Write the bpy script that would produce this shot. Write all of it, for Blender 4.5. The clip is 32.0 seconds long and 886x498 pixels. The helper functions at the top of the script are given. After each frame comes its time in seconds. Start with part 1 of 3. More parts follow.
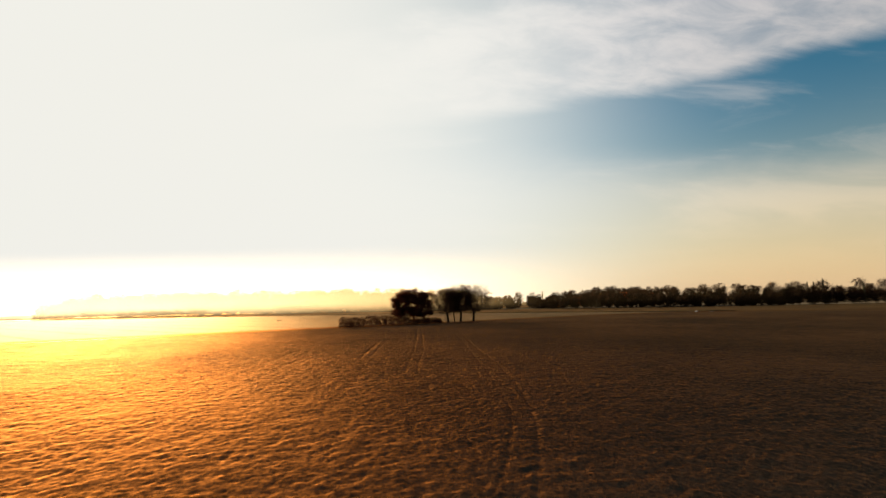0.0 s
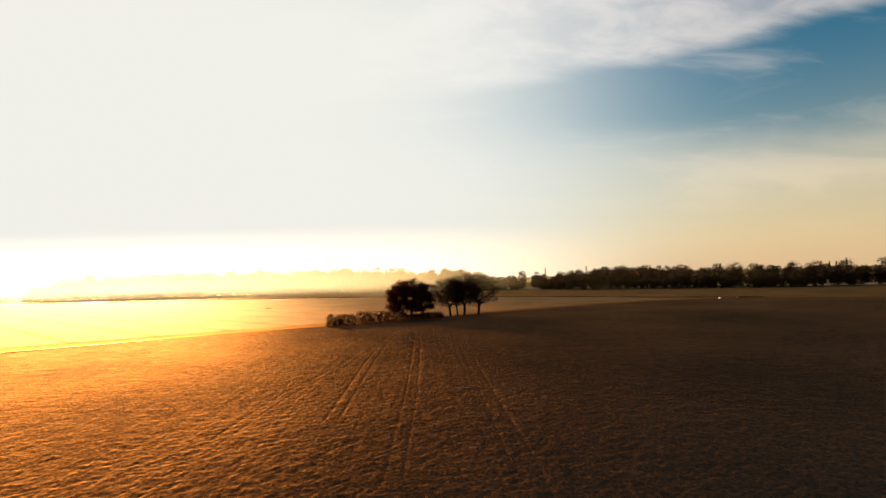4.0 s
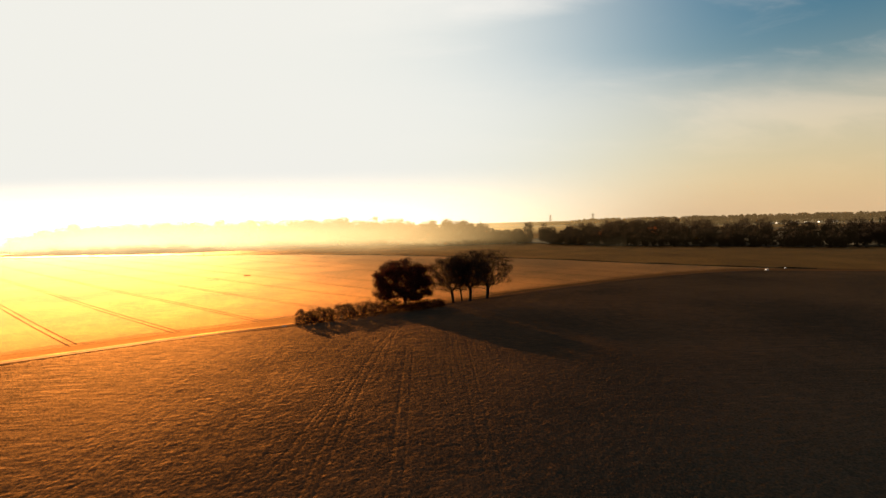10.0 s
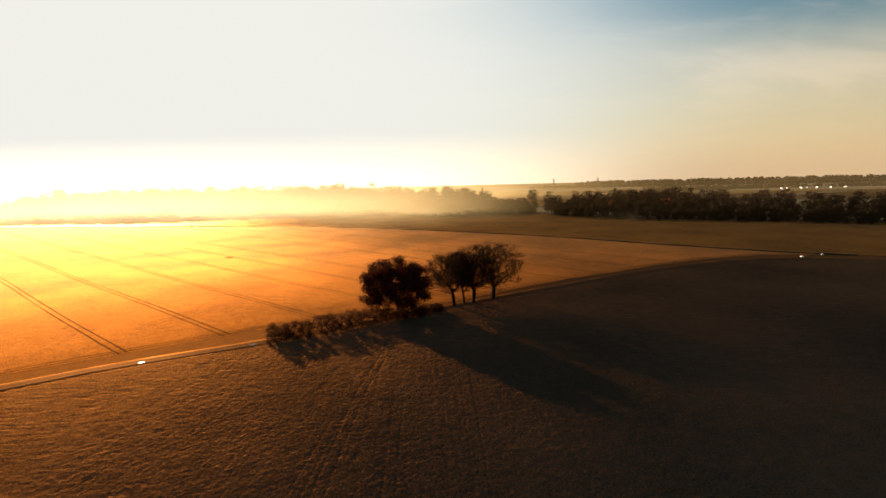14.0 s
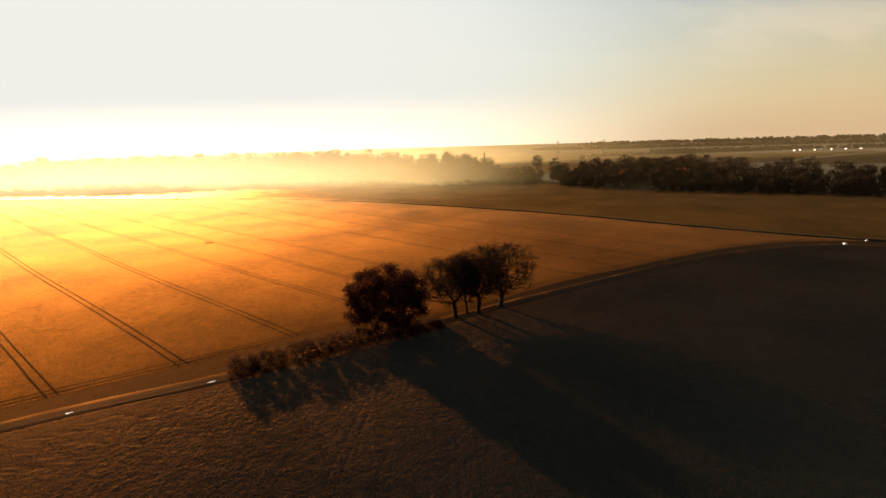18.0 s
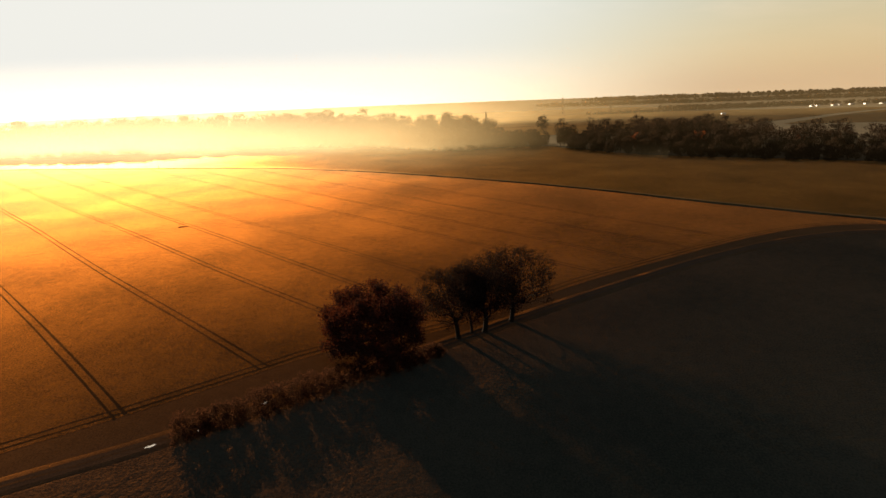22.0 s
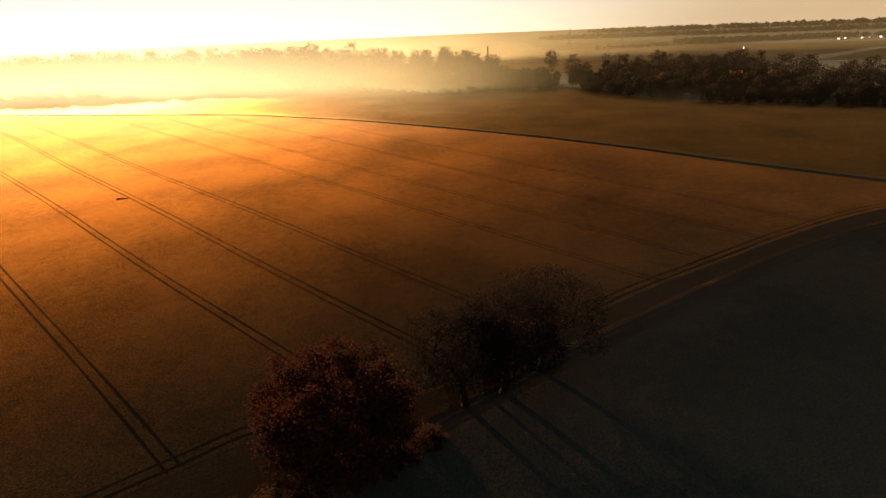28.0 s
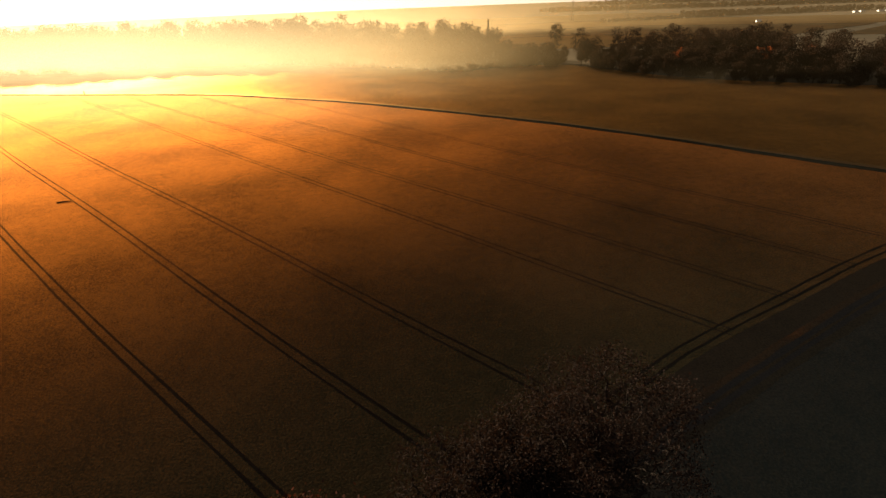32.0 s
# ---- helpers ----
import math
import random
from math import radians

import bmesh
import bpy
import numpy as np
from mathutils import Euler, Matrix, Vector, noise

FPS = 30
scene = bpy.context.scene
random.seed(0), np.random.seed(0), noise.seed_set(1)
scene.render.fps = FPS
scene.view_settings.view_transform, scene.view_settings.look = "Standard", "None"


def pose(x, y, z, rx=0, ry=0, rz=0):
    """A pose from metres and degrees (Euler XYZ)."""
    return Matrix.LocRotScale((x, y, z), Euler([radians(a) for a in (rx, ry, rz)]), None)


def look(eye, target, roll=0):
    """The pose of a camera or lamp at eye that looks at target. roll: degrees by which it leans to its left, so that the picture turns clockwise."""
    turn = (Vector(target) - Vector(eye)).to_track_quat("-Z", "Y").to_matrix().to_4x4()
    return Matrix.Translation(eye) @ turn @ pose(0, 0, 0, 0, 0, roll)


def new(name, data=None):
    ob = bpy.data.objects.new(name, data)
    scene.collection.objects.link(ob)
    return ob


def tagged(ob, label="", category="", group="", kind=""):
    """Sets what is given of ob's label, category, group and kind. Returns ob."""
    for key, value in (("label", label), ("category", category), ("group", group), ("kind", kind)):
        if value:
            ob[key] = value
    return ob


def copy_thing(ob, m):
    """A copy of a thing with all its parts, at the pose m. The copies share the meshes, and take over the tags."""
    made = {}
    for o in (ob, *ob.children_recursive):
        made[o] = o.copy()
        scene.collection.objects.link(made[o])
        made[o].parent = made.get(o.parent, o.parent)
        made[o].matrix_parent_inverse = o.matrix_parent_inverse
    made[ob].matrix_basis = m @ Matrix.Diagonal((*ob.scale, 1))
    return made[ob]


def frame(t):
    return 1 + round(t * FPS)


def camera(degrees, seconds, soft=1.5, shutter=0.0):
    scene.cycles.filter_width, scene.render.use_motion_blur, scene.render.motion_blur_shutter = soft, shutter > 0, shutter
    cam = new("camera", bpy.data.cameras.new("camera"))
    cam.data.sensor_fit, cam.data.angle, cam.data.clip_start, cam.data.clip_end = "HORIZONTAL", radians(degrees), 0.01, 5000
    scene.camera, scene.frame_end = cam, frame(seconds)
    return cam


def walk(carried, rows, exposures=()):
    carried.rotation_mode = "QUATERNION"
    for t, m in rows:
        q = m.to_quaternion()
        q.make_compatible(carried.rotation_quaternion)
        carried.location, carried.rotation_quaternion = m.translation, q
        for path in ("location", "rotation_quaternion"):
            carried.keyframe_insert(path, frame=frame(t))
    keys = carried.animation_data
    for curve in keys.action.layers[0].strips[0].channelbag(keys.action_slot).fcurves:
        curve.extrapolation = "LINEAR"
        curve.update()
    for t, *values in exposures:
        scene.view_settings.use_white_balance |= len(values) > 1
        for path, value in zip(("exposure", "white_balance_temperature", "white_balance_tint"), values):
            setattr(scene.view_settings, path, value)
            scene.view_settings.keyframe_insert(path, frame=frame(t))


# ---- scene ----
cam = camera(89.8, 32.0)
PATH = [
    (0, (-5.375, -32.546, 10.783), (-4.596, -12.711, 13.229), -1.41),
    (1, (-5.043, -26.427, 12.495), (-4.277, -6.569, 14.747), -1.50),
    (2, (-4.716, -19.514, 14.843), (-3.973, 0.374, 16.822), -1.59),
    (3, (-4.392, -12.087, 17.309), (-3.675, 7.830, 18.978), -1.67),
    (4, (-4.068, -4.366, 19.718), (-3.378, 15.578, 21.044), -1.73),
    (5, (-3.742, 3.484, 22.069), (-3.080, 23.451, 23.015), -1.76),
    (6, (-3.412, 11.341, 24.423), (-2.776, 31.324, 24.955), -1.76),
    (7, (-3.079, 19.122, 26.841), (-2.465, 39.113, 26.935), -1.73),
    (8, (-2.739, 26.777, 29.358), (-2.147, 46.765, 29.003), -1.69),
    (9, (-2.394, 34.279, 31.976), (-1.821, 54.255, 31.169), -1.63),
    (10, (-2.043, 41.624, 34.665), (-1.488, 61.576, 33.410), -1.58),
    (11, (-1.686, 48.820, 37.379), (-1.149, 68.741, 35.682), -1.52),
    (12, (-1.325, 55.890, 40.068), (-0.804, 75.769, 37.933), -1.49),
    (13, (-0.960, 62.861, 42.685), (-0.457, 82.689, 40.116), -1.47),
    (14, (-0.593, 69.762, 45.197), (-0.109, 89.530, 42.197), -1.47),
    (15, (-0.225, 76.627, 47.584), (0.238, 96.326, 44.156), -1.50),
    (16, (0.141, 83.484, 49.836), (0.583, 103.105, 45.984), -1.56),
    (17, (0.502, 90.360, 51.951), (0.921, 109.893, 47.678), -1.64),
    (18, (0.856, 97.274, 53.927), (1.251, 116.712, 49.233), -1.75),
    (19, (1.199, 104.243, 55.754), (1.570, 123.573, 50.635), -1.87),
    (20, (1.527, 111.275, 57.410), (1.875, 130.485, 51.857), -2.00),
    (21, (1.837, 118.372, 58.862), (2.163, 137.447, 52.859), -2.12),
    (22, (2.123, 125.532, 60.065), (2.430, 144.455, 53.597), -2.24),
    (23, (2.381, 132.748, 60.974), (2.674, 151.502, 54.031), -2.34),
    (24, (2.606, 140.011, 61.555), (2.888, 158.584, 54.140), -2.41),
    (25, (2.791, 147.313, 61.801), (3.070, 165.699, 53.933), -2.45),
    (26, (2.931, 154.648, 61.741), (3.213, 172.853, 53.465), -2.46),
    (27, (3.020, 162.014, 61.454), (3.312, 180.057, 52.830), -2.43),
    (28, (3.050, 169.423, 61.060), (3.359, 187.327, 52.153), -2.37),
    (29, (3.015, 176.898, 60.694), (3.347, 194.684, 51.552), -2.29),
    (30, (2.906, 184.484, 60.444), (3.266, 202.154, 51.084), -2.23),
    (31, (2.717, 192.247, 60.247), (3.105, 209.793, 50.657), -2.20),
    (32, (2.437, 200.286, 59.713), (2.853, 217.721, 49.923), -2.26),
]
EXPOSURES = [(0.0, 3.5), (32.0, 3.5)]
SUN_POWER, SUN_COLOUR = 5.0, (1.0, 0.82, 0.58)
SKY_SCALE, SKY_CLEAR, GLOW_WIDE = 0.0885, 0.085, 0.98
MIST_BANKS, MIST_FOOT, MIST_FAR = ((26, 0.038), (80, 0.026), (150, 0.019), (230, 0.012)), 0.010, 0.06

walk(cam, [(t, look(eye, aim, roll)) for t, eye, aim, roll in PATH], EXPOSURES)

# ---- light: a low hazy sun ahead, a bright aureole round it, thin cloud ----
SUN_TURN, SUN_HIGH = radians(36.4), radians(13.2)      # left of +y, above the horizon
SUN_DIR = Vector((-math.sin(SUN_TURN) * math.cos(SUN_HIGH), math.cos(SUN_TURN) * math.cos(SUN_HIGH), math.sin(SUN_HIGH)))

sun_data = bpy.data.lights.new("sun", "SUN")
sun_data.energy, sun_data.angle, sun_data.color = SUN_POWER, radians(0.6), SUN_COLOUR
sun = new("sun", sun_data)
sun.matrix_world = look(SUN_DIR * 900, (0, 0, 0))


class Net:
    """Short hand for building a node tree."""

    def __init__(self, tree):
        self.tree = tree
        tree.nodes.clear()

    def node(self, kind, **props):
        n = self.tree.nodes.new(kind)
        for key, value in props.items():
            if key == "operation":
                n.operation = value
            elif key == "blend":
                n.blend_type = value
            elif key == "data":
                n.data_type = value
        return n

    def link(self, a, b):
        if hasattr(a, "is_output"):
            self.tree.links.new(a, b)
        else:
            b.default_value = a

    def math(self, op, a, b=0.0, c=0.0, clamp=False):
        n = self.node("ShaderNodeMath", operation=op)
        n.use_clamp = clamp
        for value, socket in zip((a, b, c), n.inputs):
            self.link(value, socket)
        return n.outputs[0]

    def mix(self, fac, a, b, blend="MIX"):
        n = self.node("ShaderNodeMix", data="RGBA", blend=blend)
        self.link(fac, n.inputs[0])
        self.link(a if hasattr(a, "is_output") else (*a, 1), n.inputs[6])
        self.link(b if hasattr(b, "is_output") else (*b, 1), n.inputs[7])
        return n.outputs[2]

    def step(self, value, low, high):
        n = self.node("ShaderNodeMapRange")
        n.interpolation_type = "SMOOTHSTEP"
        self.link(value, n.inputs[0])
        n.inputs[1].default_value, n.inputs[2].default_value = low, high
        return n.outputs[0]

    def noise(self, vector, scale, detail=4.0, rough=0.55, distort=0.0):
        n = self.node("ShaderNodeTexNoise")
        if vector is not None:
            self.link(vector, n.inputs["Vector"])
        n.inputs["Scale"].default_value, n.inputs["Detail"].default_value = scale, detail
        n.inputs["Roughness"].default_value, n.inputs["Distortion"].default_value = rough, distort
        return n.outputs[0]

    def combine(self, x, y, z):
        n = self.node("ShaderNodeCombineXYZ")
        for value, socket in zip((x, y, z), n.inputs):
            self.link(value, socket)
        return n.outputs[0]

    def ramp(self, fac, stops):
        n = self.node("ShaderNodeValToRGB")
        self.link(fac, n.inputs[0])
        el = n.color_ramp.elements
        while len(el) < len(stops):
            el.new(0.5)
        for e, (at, col) in zip(el, stops):
            e.position, e.color = at, (*col, 1)
        return n.outputs[0]


def make_sky():
    world = bpy.data.worlds.new("morning_sky")
    scene.world = world
    world.use_nodes = True
    n = Net(world.node_tree)
    way = n.node("ShaderNodeTexCoord").outputs["Generated"]
    split = n.node("ShaderNodeSeparateXYZ")
    n.link(way, split.inputs[0])
    x, y, z = split.outputs
    dot = n.node("ShaderNodeVectorMath", operation="DOT_PRODUCT")
    n.link(way, dot.inputs[0])
    dot.inputs[1].default_value = SUN_DIR
    angle = n.math("ARCCOSINE", n.math("MINIMUM", dot.outputs["Value"], 0.99999))      # radians from the sun
    # clear sky
    sky = n.node("ShaderNodeTexSky")
    sky.sky_type, sky.sun_disc = "NISHITA", False
    sky.sun_elevation, sky.sun_rotation = SUN_HIGH, -SUN_TURN
    sky.dust_density, sky.air_density, sky.ozone_density = 1.5, 1.0, 3.0
    k = SKY_CLEAR
    clear = n.mix(1.0, sky.outputs[0], (0.03 * k, 1.05 * k, 1.15 * k), "MULTIPLY")
    # haze lit by the sun: an aureole, and a warm band on the horizon
    wide = n.math("DIVIDE", angle, GLOW_WIDE)
    glow = n.math("POWER", 2.718, n.math("MULTIPLY", n.math("POWER", wide, 5.0), -1.0))
    rise = n.math("MAXIMUM", z, 0.0)
    near = n.math("POWER", 2.718, n.math("MULTIPLY", angle, -1.5))
    band = n.math("POWER", 2.718, n.math("MULTIPLY", n.math("POWER", n.math("MULTIPLY", rise, 5.2), 1.6), -1.0))
    band = n.math("MULTIPLY", band, n.math("ADD", 0.25, n.math("MULTIPLY", n.step(n.math("MULTIPLY", angle, -1.0), -2.6, -0.9), 0.70)))
    # thin cloud: a broad veil with a ragged lower edge, and wisps nearer the horizon
    ahead = n.math("MAXIMUM", y, 0.08)
    u, v = n.math("DIVIDE", x, ahead), n.math("DIVIDE", z, ahead)
    plane = n.combine(n.math("MULTIPLY", u, 1.0), n.math("MULTIPLY", v, 2.6), 0.0)
    rag = n.math("SUBTRACT", n.noise(plane, 2.3, 8.0, 0.62, 0.6), 0.5)
    puff = n.noise(plane, 5.0, 8.0, 0.6, 0.4)
    edge = n.math("ADD", n.math("ADD", n.math("MULTIPLY", u, 0.12), 0.405), n.math("MULTIPLY", n.math("MULTIPLY", u, u), 0.06))
    over = n.math("ADD", n.math("SUBTRACT", v, edge), n.math("MULTIPLY", rag, 0.10))
    top = n.math("SUBTRACT", n.math("ADD", n.math("MULTIPLY", u, 0.22), 0.68), n.math("ADD", v, n.math("MULTIPLY", rag, 0.22)))
    veil = n.math("MULTIPLY", n.step(over, -0.01, 0.05), n.step(top, -0.05, 0.06))
    veil = n.math("MULTIPLY", veil, n.math("ADD", n.math("MULTIPLY", n.step(puff, 0.25, 0.7), 0.5), 0.5))
    wisp_at = n.combine(n.math("MULTIPLY", u, 0.8), n.math("MULTIPLY", v, 3.8), 3.0)
    wisp = n.step(n.noise(wisp_at, 2.2, 7.0, 0.58, 0.5), 0.47, 0.74)
    low = n.math("SUBTRACT", 1.0, n.step(n.math("ADD", v, n.math("MULTIPLY", rag, 0.10)), 0.22, 0.38))
    haze_low = n.math("MULTIPLY", n.math("ADD", n.math("MULTIPLY", wisp, 0.4), 0.6), low)
    cloud = n.math("MAXIMUM", n.math("MULTIPLY", veil, 0.80), n.math("MULTIPLY", wisp, 0.34))
    cloud = n.math("MAXIMUM", cloud, n.math("MULTIPLY", haze_low, 0.80))
    # overhead and behind, out of view: a brighter white, added to lift the shaded ground
    rest = n.math("MAXIMUM", n.step(z, 0.60, 0.95), n.step(y, 0.05, -0.5))
    lit = n.math("ADD", n.math("MULTIPLY", near, 1.8), 0.46)
    tint = n.mix(low, (1.0, 0.93, 0.90), (1.0, 0.93, 0.84))
    col = n.mix(cloud, clear, n.mix(1.0, tint, n.combine(lit, lit, lit), "MULTIPLY"))
    col = n.mix(n.math("MULTIPLY", rest, 0.85), col, (0.98, 0.96, 0.95))
    col = n.mix(band, col, n.mix(n.step(angle, 0.7, 1.5), (0.92, 0.80, 0.48), (0.95, 0.71, 0.32)))
    # brown murk low over the land, away from the sun
    murk = n.math("POWER", 2.718, n.math("MULTIPLY", n.math("POWER", n.math("MULTIPLY", rise, 13.0), 1.4), -1.0))
    col = n.mix(n.math("MULTIPLY", murk, n.step(angle, 0.62, 1.25)), col, (0.62, 0.43, 0.25))
    col = n.mix(glow, col, (0.88, 0.87, 0.81))
    back = n.node("ShaderNodeBackground")
    back.inputs[1].default_value = SKY_SCALE
    n.link(col, back.inputs[0])
    out = n.node("ShaderNodeOutputWorld")
    n.tree.links.new(back.outputs[0], out.inputs[0])


make_sky()

# ---- materials ----


def surface(name, dark, light, scale, rough=0.6, spec=0.5, bump=0.0, bump_scale=3.0, stretch=(1, 1, 1), fine=8.0, patch=0.03, tint=None, leaf=0.0):
    """A matt or half-matt natural surface: two colours mixed by noise at three sizes, with fine relief. leaf: light let through."""
    m = bpy.data.materials.new(name)
    m.use_nodes = True
    n = Net(m.node_tree)
    geo = n.node("ShaderNodeNewGeometry")
    mapping = n.node("ShaderNodeMapping")
    n.link(geo.outputs["Position"], mapping.inputs[0])
    mapping.inputs["Scale"].default_value = stretch
    at = mapping.outputs[0]
    mid = n.noise(at, scale, 5.0, 0.6)
    grain = n.noise(at, scale * fine, 3.0, 0.6)
    big = n.noise(at, patch, 3.0, 0.5)
    f = n.math("ADD", n.math("MULTIPLY", mid, 0.5), n.math("ADD", n.math("MULTIPLY", grain, 0.3), n.math("MULTIPLY", big, 0.2)))
    col = n.mix(n.step(f, 0.36, 0.64), dark, light)
    if tint:
        info = n.node("ShaderNodeObjectInfo")
        col = n.mix(n.math("MULTIPLY", info.outputs["Random"], 0.7), col, tint)
    p = n.node("ShaderNodeBsdfPrincipled")
    n.link(col, p.inputs["Base Color"])
    n.link(n.math("ADD", n.math("MULTIPLY", grain, 0.2), rough - 0.1), p.inputs["Roughness"])
    p.inputs["Specular IOR Level"].default_value = spec
    if bump:
        b = n.node("ShaderNodeBump")
        b.inputs["Strength"].default_value, b.inputs["Distance"].default_value = 1.0, bump
        rel = n.math("ADD", n.noise(at, bump_scale, 4.0, 0.65), n.math("MULTIPLY", n.noise(at, bump_scale * 4, 2.0, 0.6), 0.35))
        n.link(rel, b.inputs["Height"])
        n.link(b.outputs[0], p.inputs["Normal"])
    shader = p.outputs[0]
    if leaf:
        through_leaf = n.node("ShaderNodeBsdfTranslucent")
        n.link(n.mix(1.0, col, (1.6, 1.1, 0.7), "MULTIPLY"), through_leaf.inputs[0])
        mixed = n.node("ShaderNodeMixShader")
        mixed.inputs[0].default_value = leaf
        n.tree.links.new(shader, mixed.inputs[1])
        n.tree.links.new(through_leaf.outputs[0], mixed.inputs[2])
        shader = mixed.outputs[0]
    out = n.node("ShaderNodeOutputMaterial")
    n.tree.links.new(shader, out.inputs[0])
    return m


SUN_TILT = 0.5      # how far the diffuse normal is turned off the sun


def crop_surface(name, dark, light, gloss, gloss_rough, share, bump, bump_scale, stretch, patch=0.02, dry=0.6, graze=1.6, pale=0.0, most=0.34):
    """Short plants, wet with dew: dark blades whose wet faces throw low light forward."""
    gloss = (gloss[0], gloss[1] * 0.93, gloss[2] * 0.83)
    share, most = share * 0.52, most * 0.52
    m = bpy.data.materials.new(name)
    m.use_nodes = True
    n = Net(m.node_tree)
    geo = n.node("ShaderNodeNewGeometry")
    mapping = n.node("ShaderNodeMapping")
    n.link(geo.outputs["Position"], mapping.inputs[0])
    mapping.inputs["Scale"].default_value = stretch
    at = mapping.outputs[0]
    grain = n.noise(at, 2.5, 5.0, 0.65)
    rows = n.noise(at, 0.35, 4.0, 0.6)
    big = n.noise(geo.outputs["Position"], patch, 4.0, 0.55)
    f = n.math("ADD", n.math("MULTIPLY", grain, 0.60), n.math("ADD", n.math("MULTIPLY", rows, 0.15), n.math("MULTIPLY", big, 0.25)))
    fac = n.step(f, 0.38, 0.62)
    b = n.node("ShaderNodeBump")
    b.inputs["Strength"].default_value, b.inputs["Distance"].default_value = 1.0, bump
    rel = n.math("ADD", n.noise(at, bump_scale, 4.0, 0.65), n.math("MULTIPLY", n.noise(at, bump_scale * 3.7, 3.0, 0.6), 0.5))
    n.link(rel, b.inputs["Height"])
    # shaded sides of the tufts: diffuse normal tilted away from the sun
    lying = n.node("ShaderNodeBump")
    lying.inputs["Strength"].default_value, lying.inputs["Distance"].default_value = 1.0, bump
    n.link(rel, lying.inputs["Height"])
    n.link(n.combine(SUN_TILT * math.sin(SUN_TURN), -SUN_TILT * math.cos(SUN_TURN), math.sqrt(1 - SUN_TILT * SUN_TILT)), lying.inputs["Normal"])
    diff = n.node("ShaderNodeBsdfDiffuse")
    n.link(n.mix(fac, dark, light), diff.inputs[0])
    diff.inputs["Roughness"].default_value = 1.0
    wet = n.node("ShaderNodeBsdfGlossy")
    facing = n.node("ShaderNodeFresnel")
    facing.inputs["IOR"].default_value = 1.33
    whiter = n.math("MULTIPLY", n.math("POWER", facing.outputs[0], 2.0), pale)
    n.link(n.mix(whiter, n.mix(fac, tuple(c * dry for c in gloss), gloss), (1.0, 0.80, 0.42)), wet.inputs["Color"])
    wet.distribution = "BECKMANN"
    wet.inputs["Roughness"].default_value = gloss_rough
    n.tree.links.new(lying.outputs[0], diff.inputs["Normal"])
    if bump:
        n.tree.links.new(b.outputs[0], wet.inputs["Normal"])
    mixed = n.node("ShaderNodeMixShader")
    n.link(n.math("MINIMUM", n.math("MULTIPLY", n.math("POWER", facing.outputs[0], graze), share), most), mixed.inputs[0])
    n.tree.links.new(diff.outputs[0], mixed.inputs[1])
    n.tree.links.new(wet.outputs[0], mixed.inputs[2])
    out = n.node("ShaderNodeOutputMaterial")
    n.tree.links.new(mixed.outputs[0], out.inputs[0])
    return m


STUBBLE = crop_surface("rough_grass_stubble", (0.0066, 0.0082, 0.0072), (0.0130, 0.0148, 0.0122), (1.0, 0.37, 0.080), 0.73, 0.36, 0.08, 4.0, (1, 1, 1), dry=0.12, graze=1.3, most=0.33, pale=0.2)
CROP = crop_surface("young_winter_crop", (0.0050, 0.0072, 0.0045), (0.0115, 0.0140, 0.0080), (1.0, 0.31, 0.040), 0.81, 1.5, 0.18, 2.2, (1, 1, 1), dry=0.22, graze=1.65, most=0.30, pale=0.7)
CROP_BEYOND = crop_surface("thin_winter_crop", (0.0050, 0.0058, 0.0036), (0.0105, 0.0112, 0.0062), (1.0, 0.37, 0.055), 0.66, 1.8, 0.15, 2.2, (1, 1, 1), dry=0.25, graze=1.5, most=0.4, pale=0.3)
FARCROP = crop_surface("pale_field", (0.016, 0.011, 0.007), (0.028, 0.018, 0.010), (0.95, 0.5, 0.16), 0.84, 1.2, 0.0, 0.5, (1, 1, 1))
VERGE = crop_surface("verge_grass", (0.009, 0.008, 0.006), (0.020, 0.016, 0.010), (0.95, 0.34, 0.07), 0.80, 0.6, 0.05, 1.8, (1, 1, 1))
MUD = crop_surface("wet_track_mud", (0.010, 0.009, 0.008), (0.018, 0.015, 0.012), (1.0, 0.45, 0.16), 0.60, 0.4, 0.02, 1.8, (1, 1, 1), graze=1.9, most=0.5)
LANE = crop_surface("pale_gravel_lane", (0.010, 0.008, 0.006), (0.018, 0.014, 0.010), (1.0, 0.5, 0.15), 0.80, 1.6, 0.0, 1.8, (1, 1, 1), most=0.5)
# bare soil, with the shade of the gap in the crop in its colour
RUT = crop_surface("shaded_rut_soil", (0.004, 0.004, 0.0035), (0.008, 0.0075, 0.006), (0.95, 0.4, 0.1), 0.86, 0.3, 0.0, 1.8, (1, 1, 1), graze=1.6)
GROUND = surface("far_ground", (0.020, 0.017, 0.012), (0.035, 0.027, 0.018), 0.05, 0.8, 0.0, patch=0.004)
DITCH = surface("dark_ditch_bank", (0.0022, 0.0021, 0.0016), (0.0048, 0.0040, 0.0028), 0.4, 0.8, 0.0)
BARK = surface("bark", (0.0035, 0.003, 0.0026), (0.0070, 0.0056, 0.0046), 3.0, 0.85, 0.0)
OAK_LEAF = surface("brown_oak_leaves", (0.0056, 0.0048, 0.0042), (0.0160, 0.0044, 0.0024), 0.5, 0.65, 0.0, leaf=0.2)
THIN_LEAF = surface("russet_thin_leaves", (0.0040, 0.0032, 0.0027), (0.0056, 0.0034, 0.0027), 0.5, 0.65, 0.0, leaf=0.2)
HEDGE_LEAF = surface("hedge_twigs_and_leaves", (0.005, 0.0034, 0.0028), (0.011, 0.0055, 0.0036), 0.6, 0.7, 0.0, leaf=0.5)
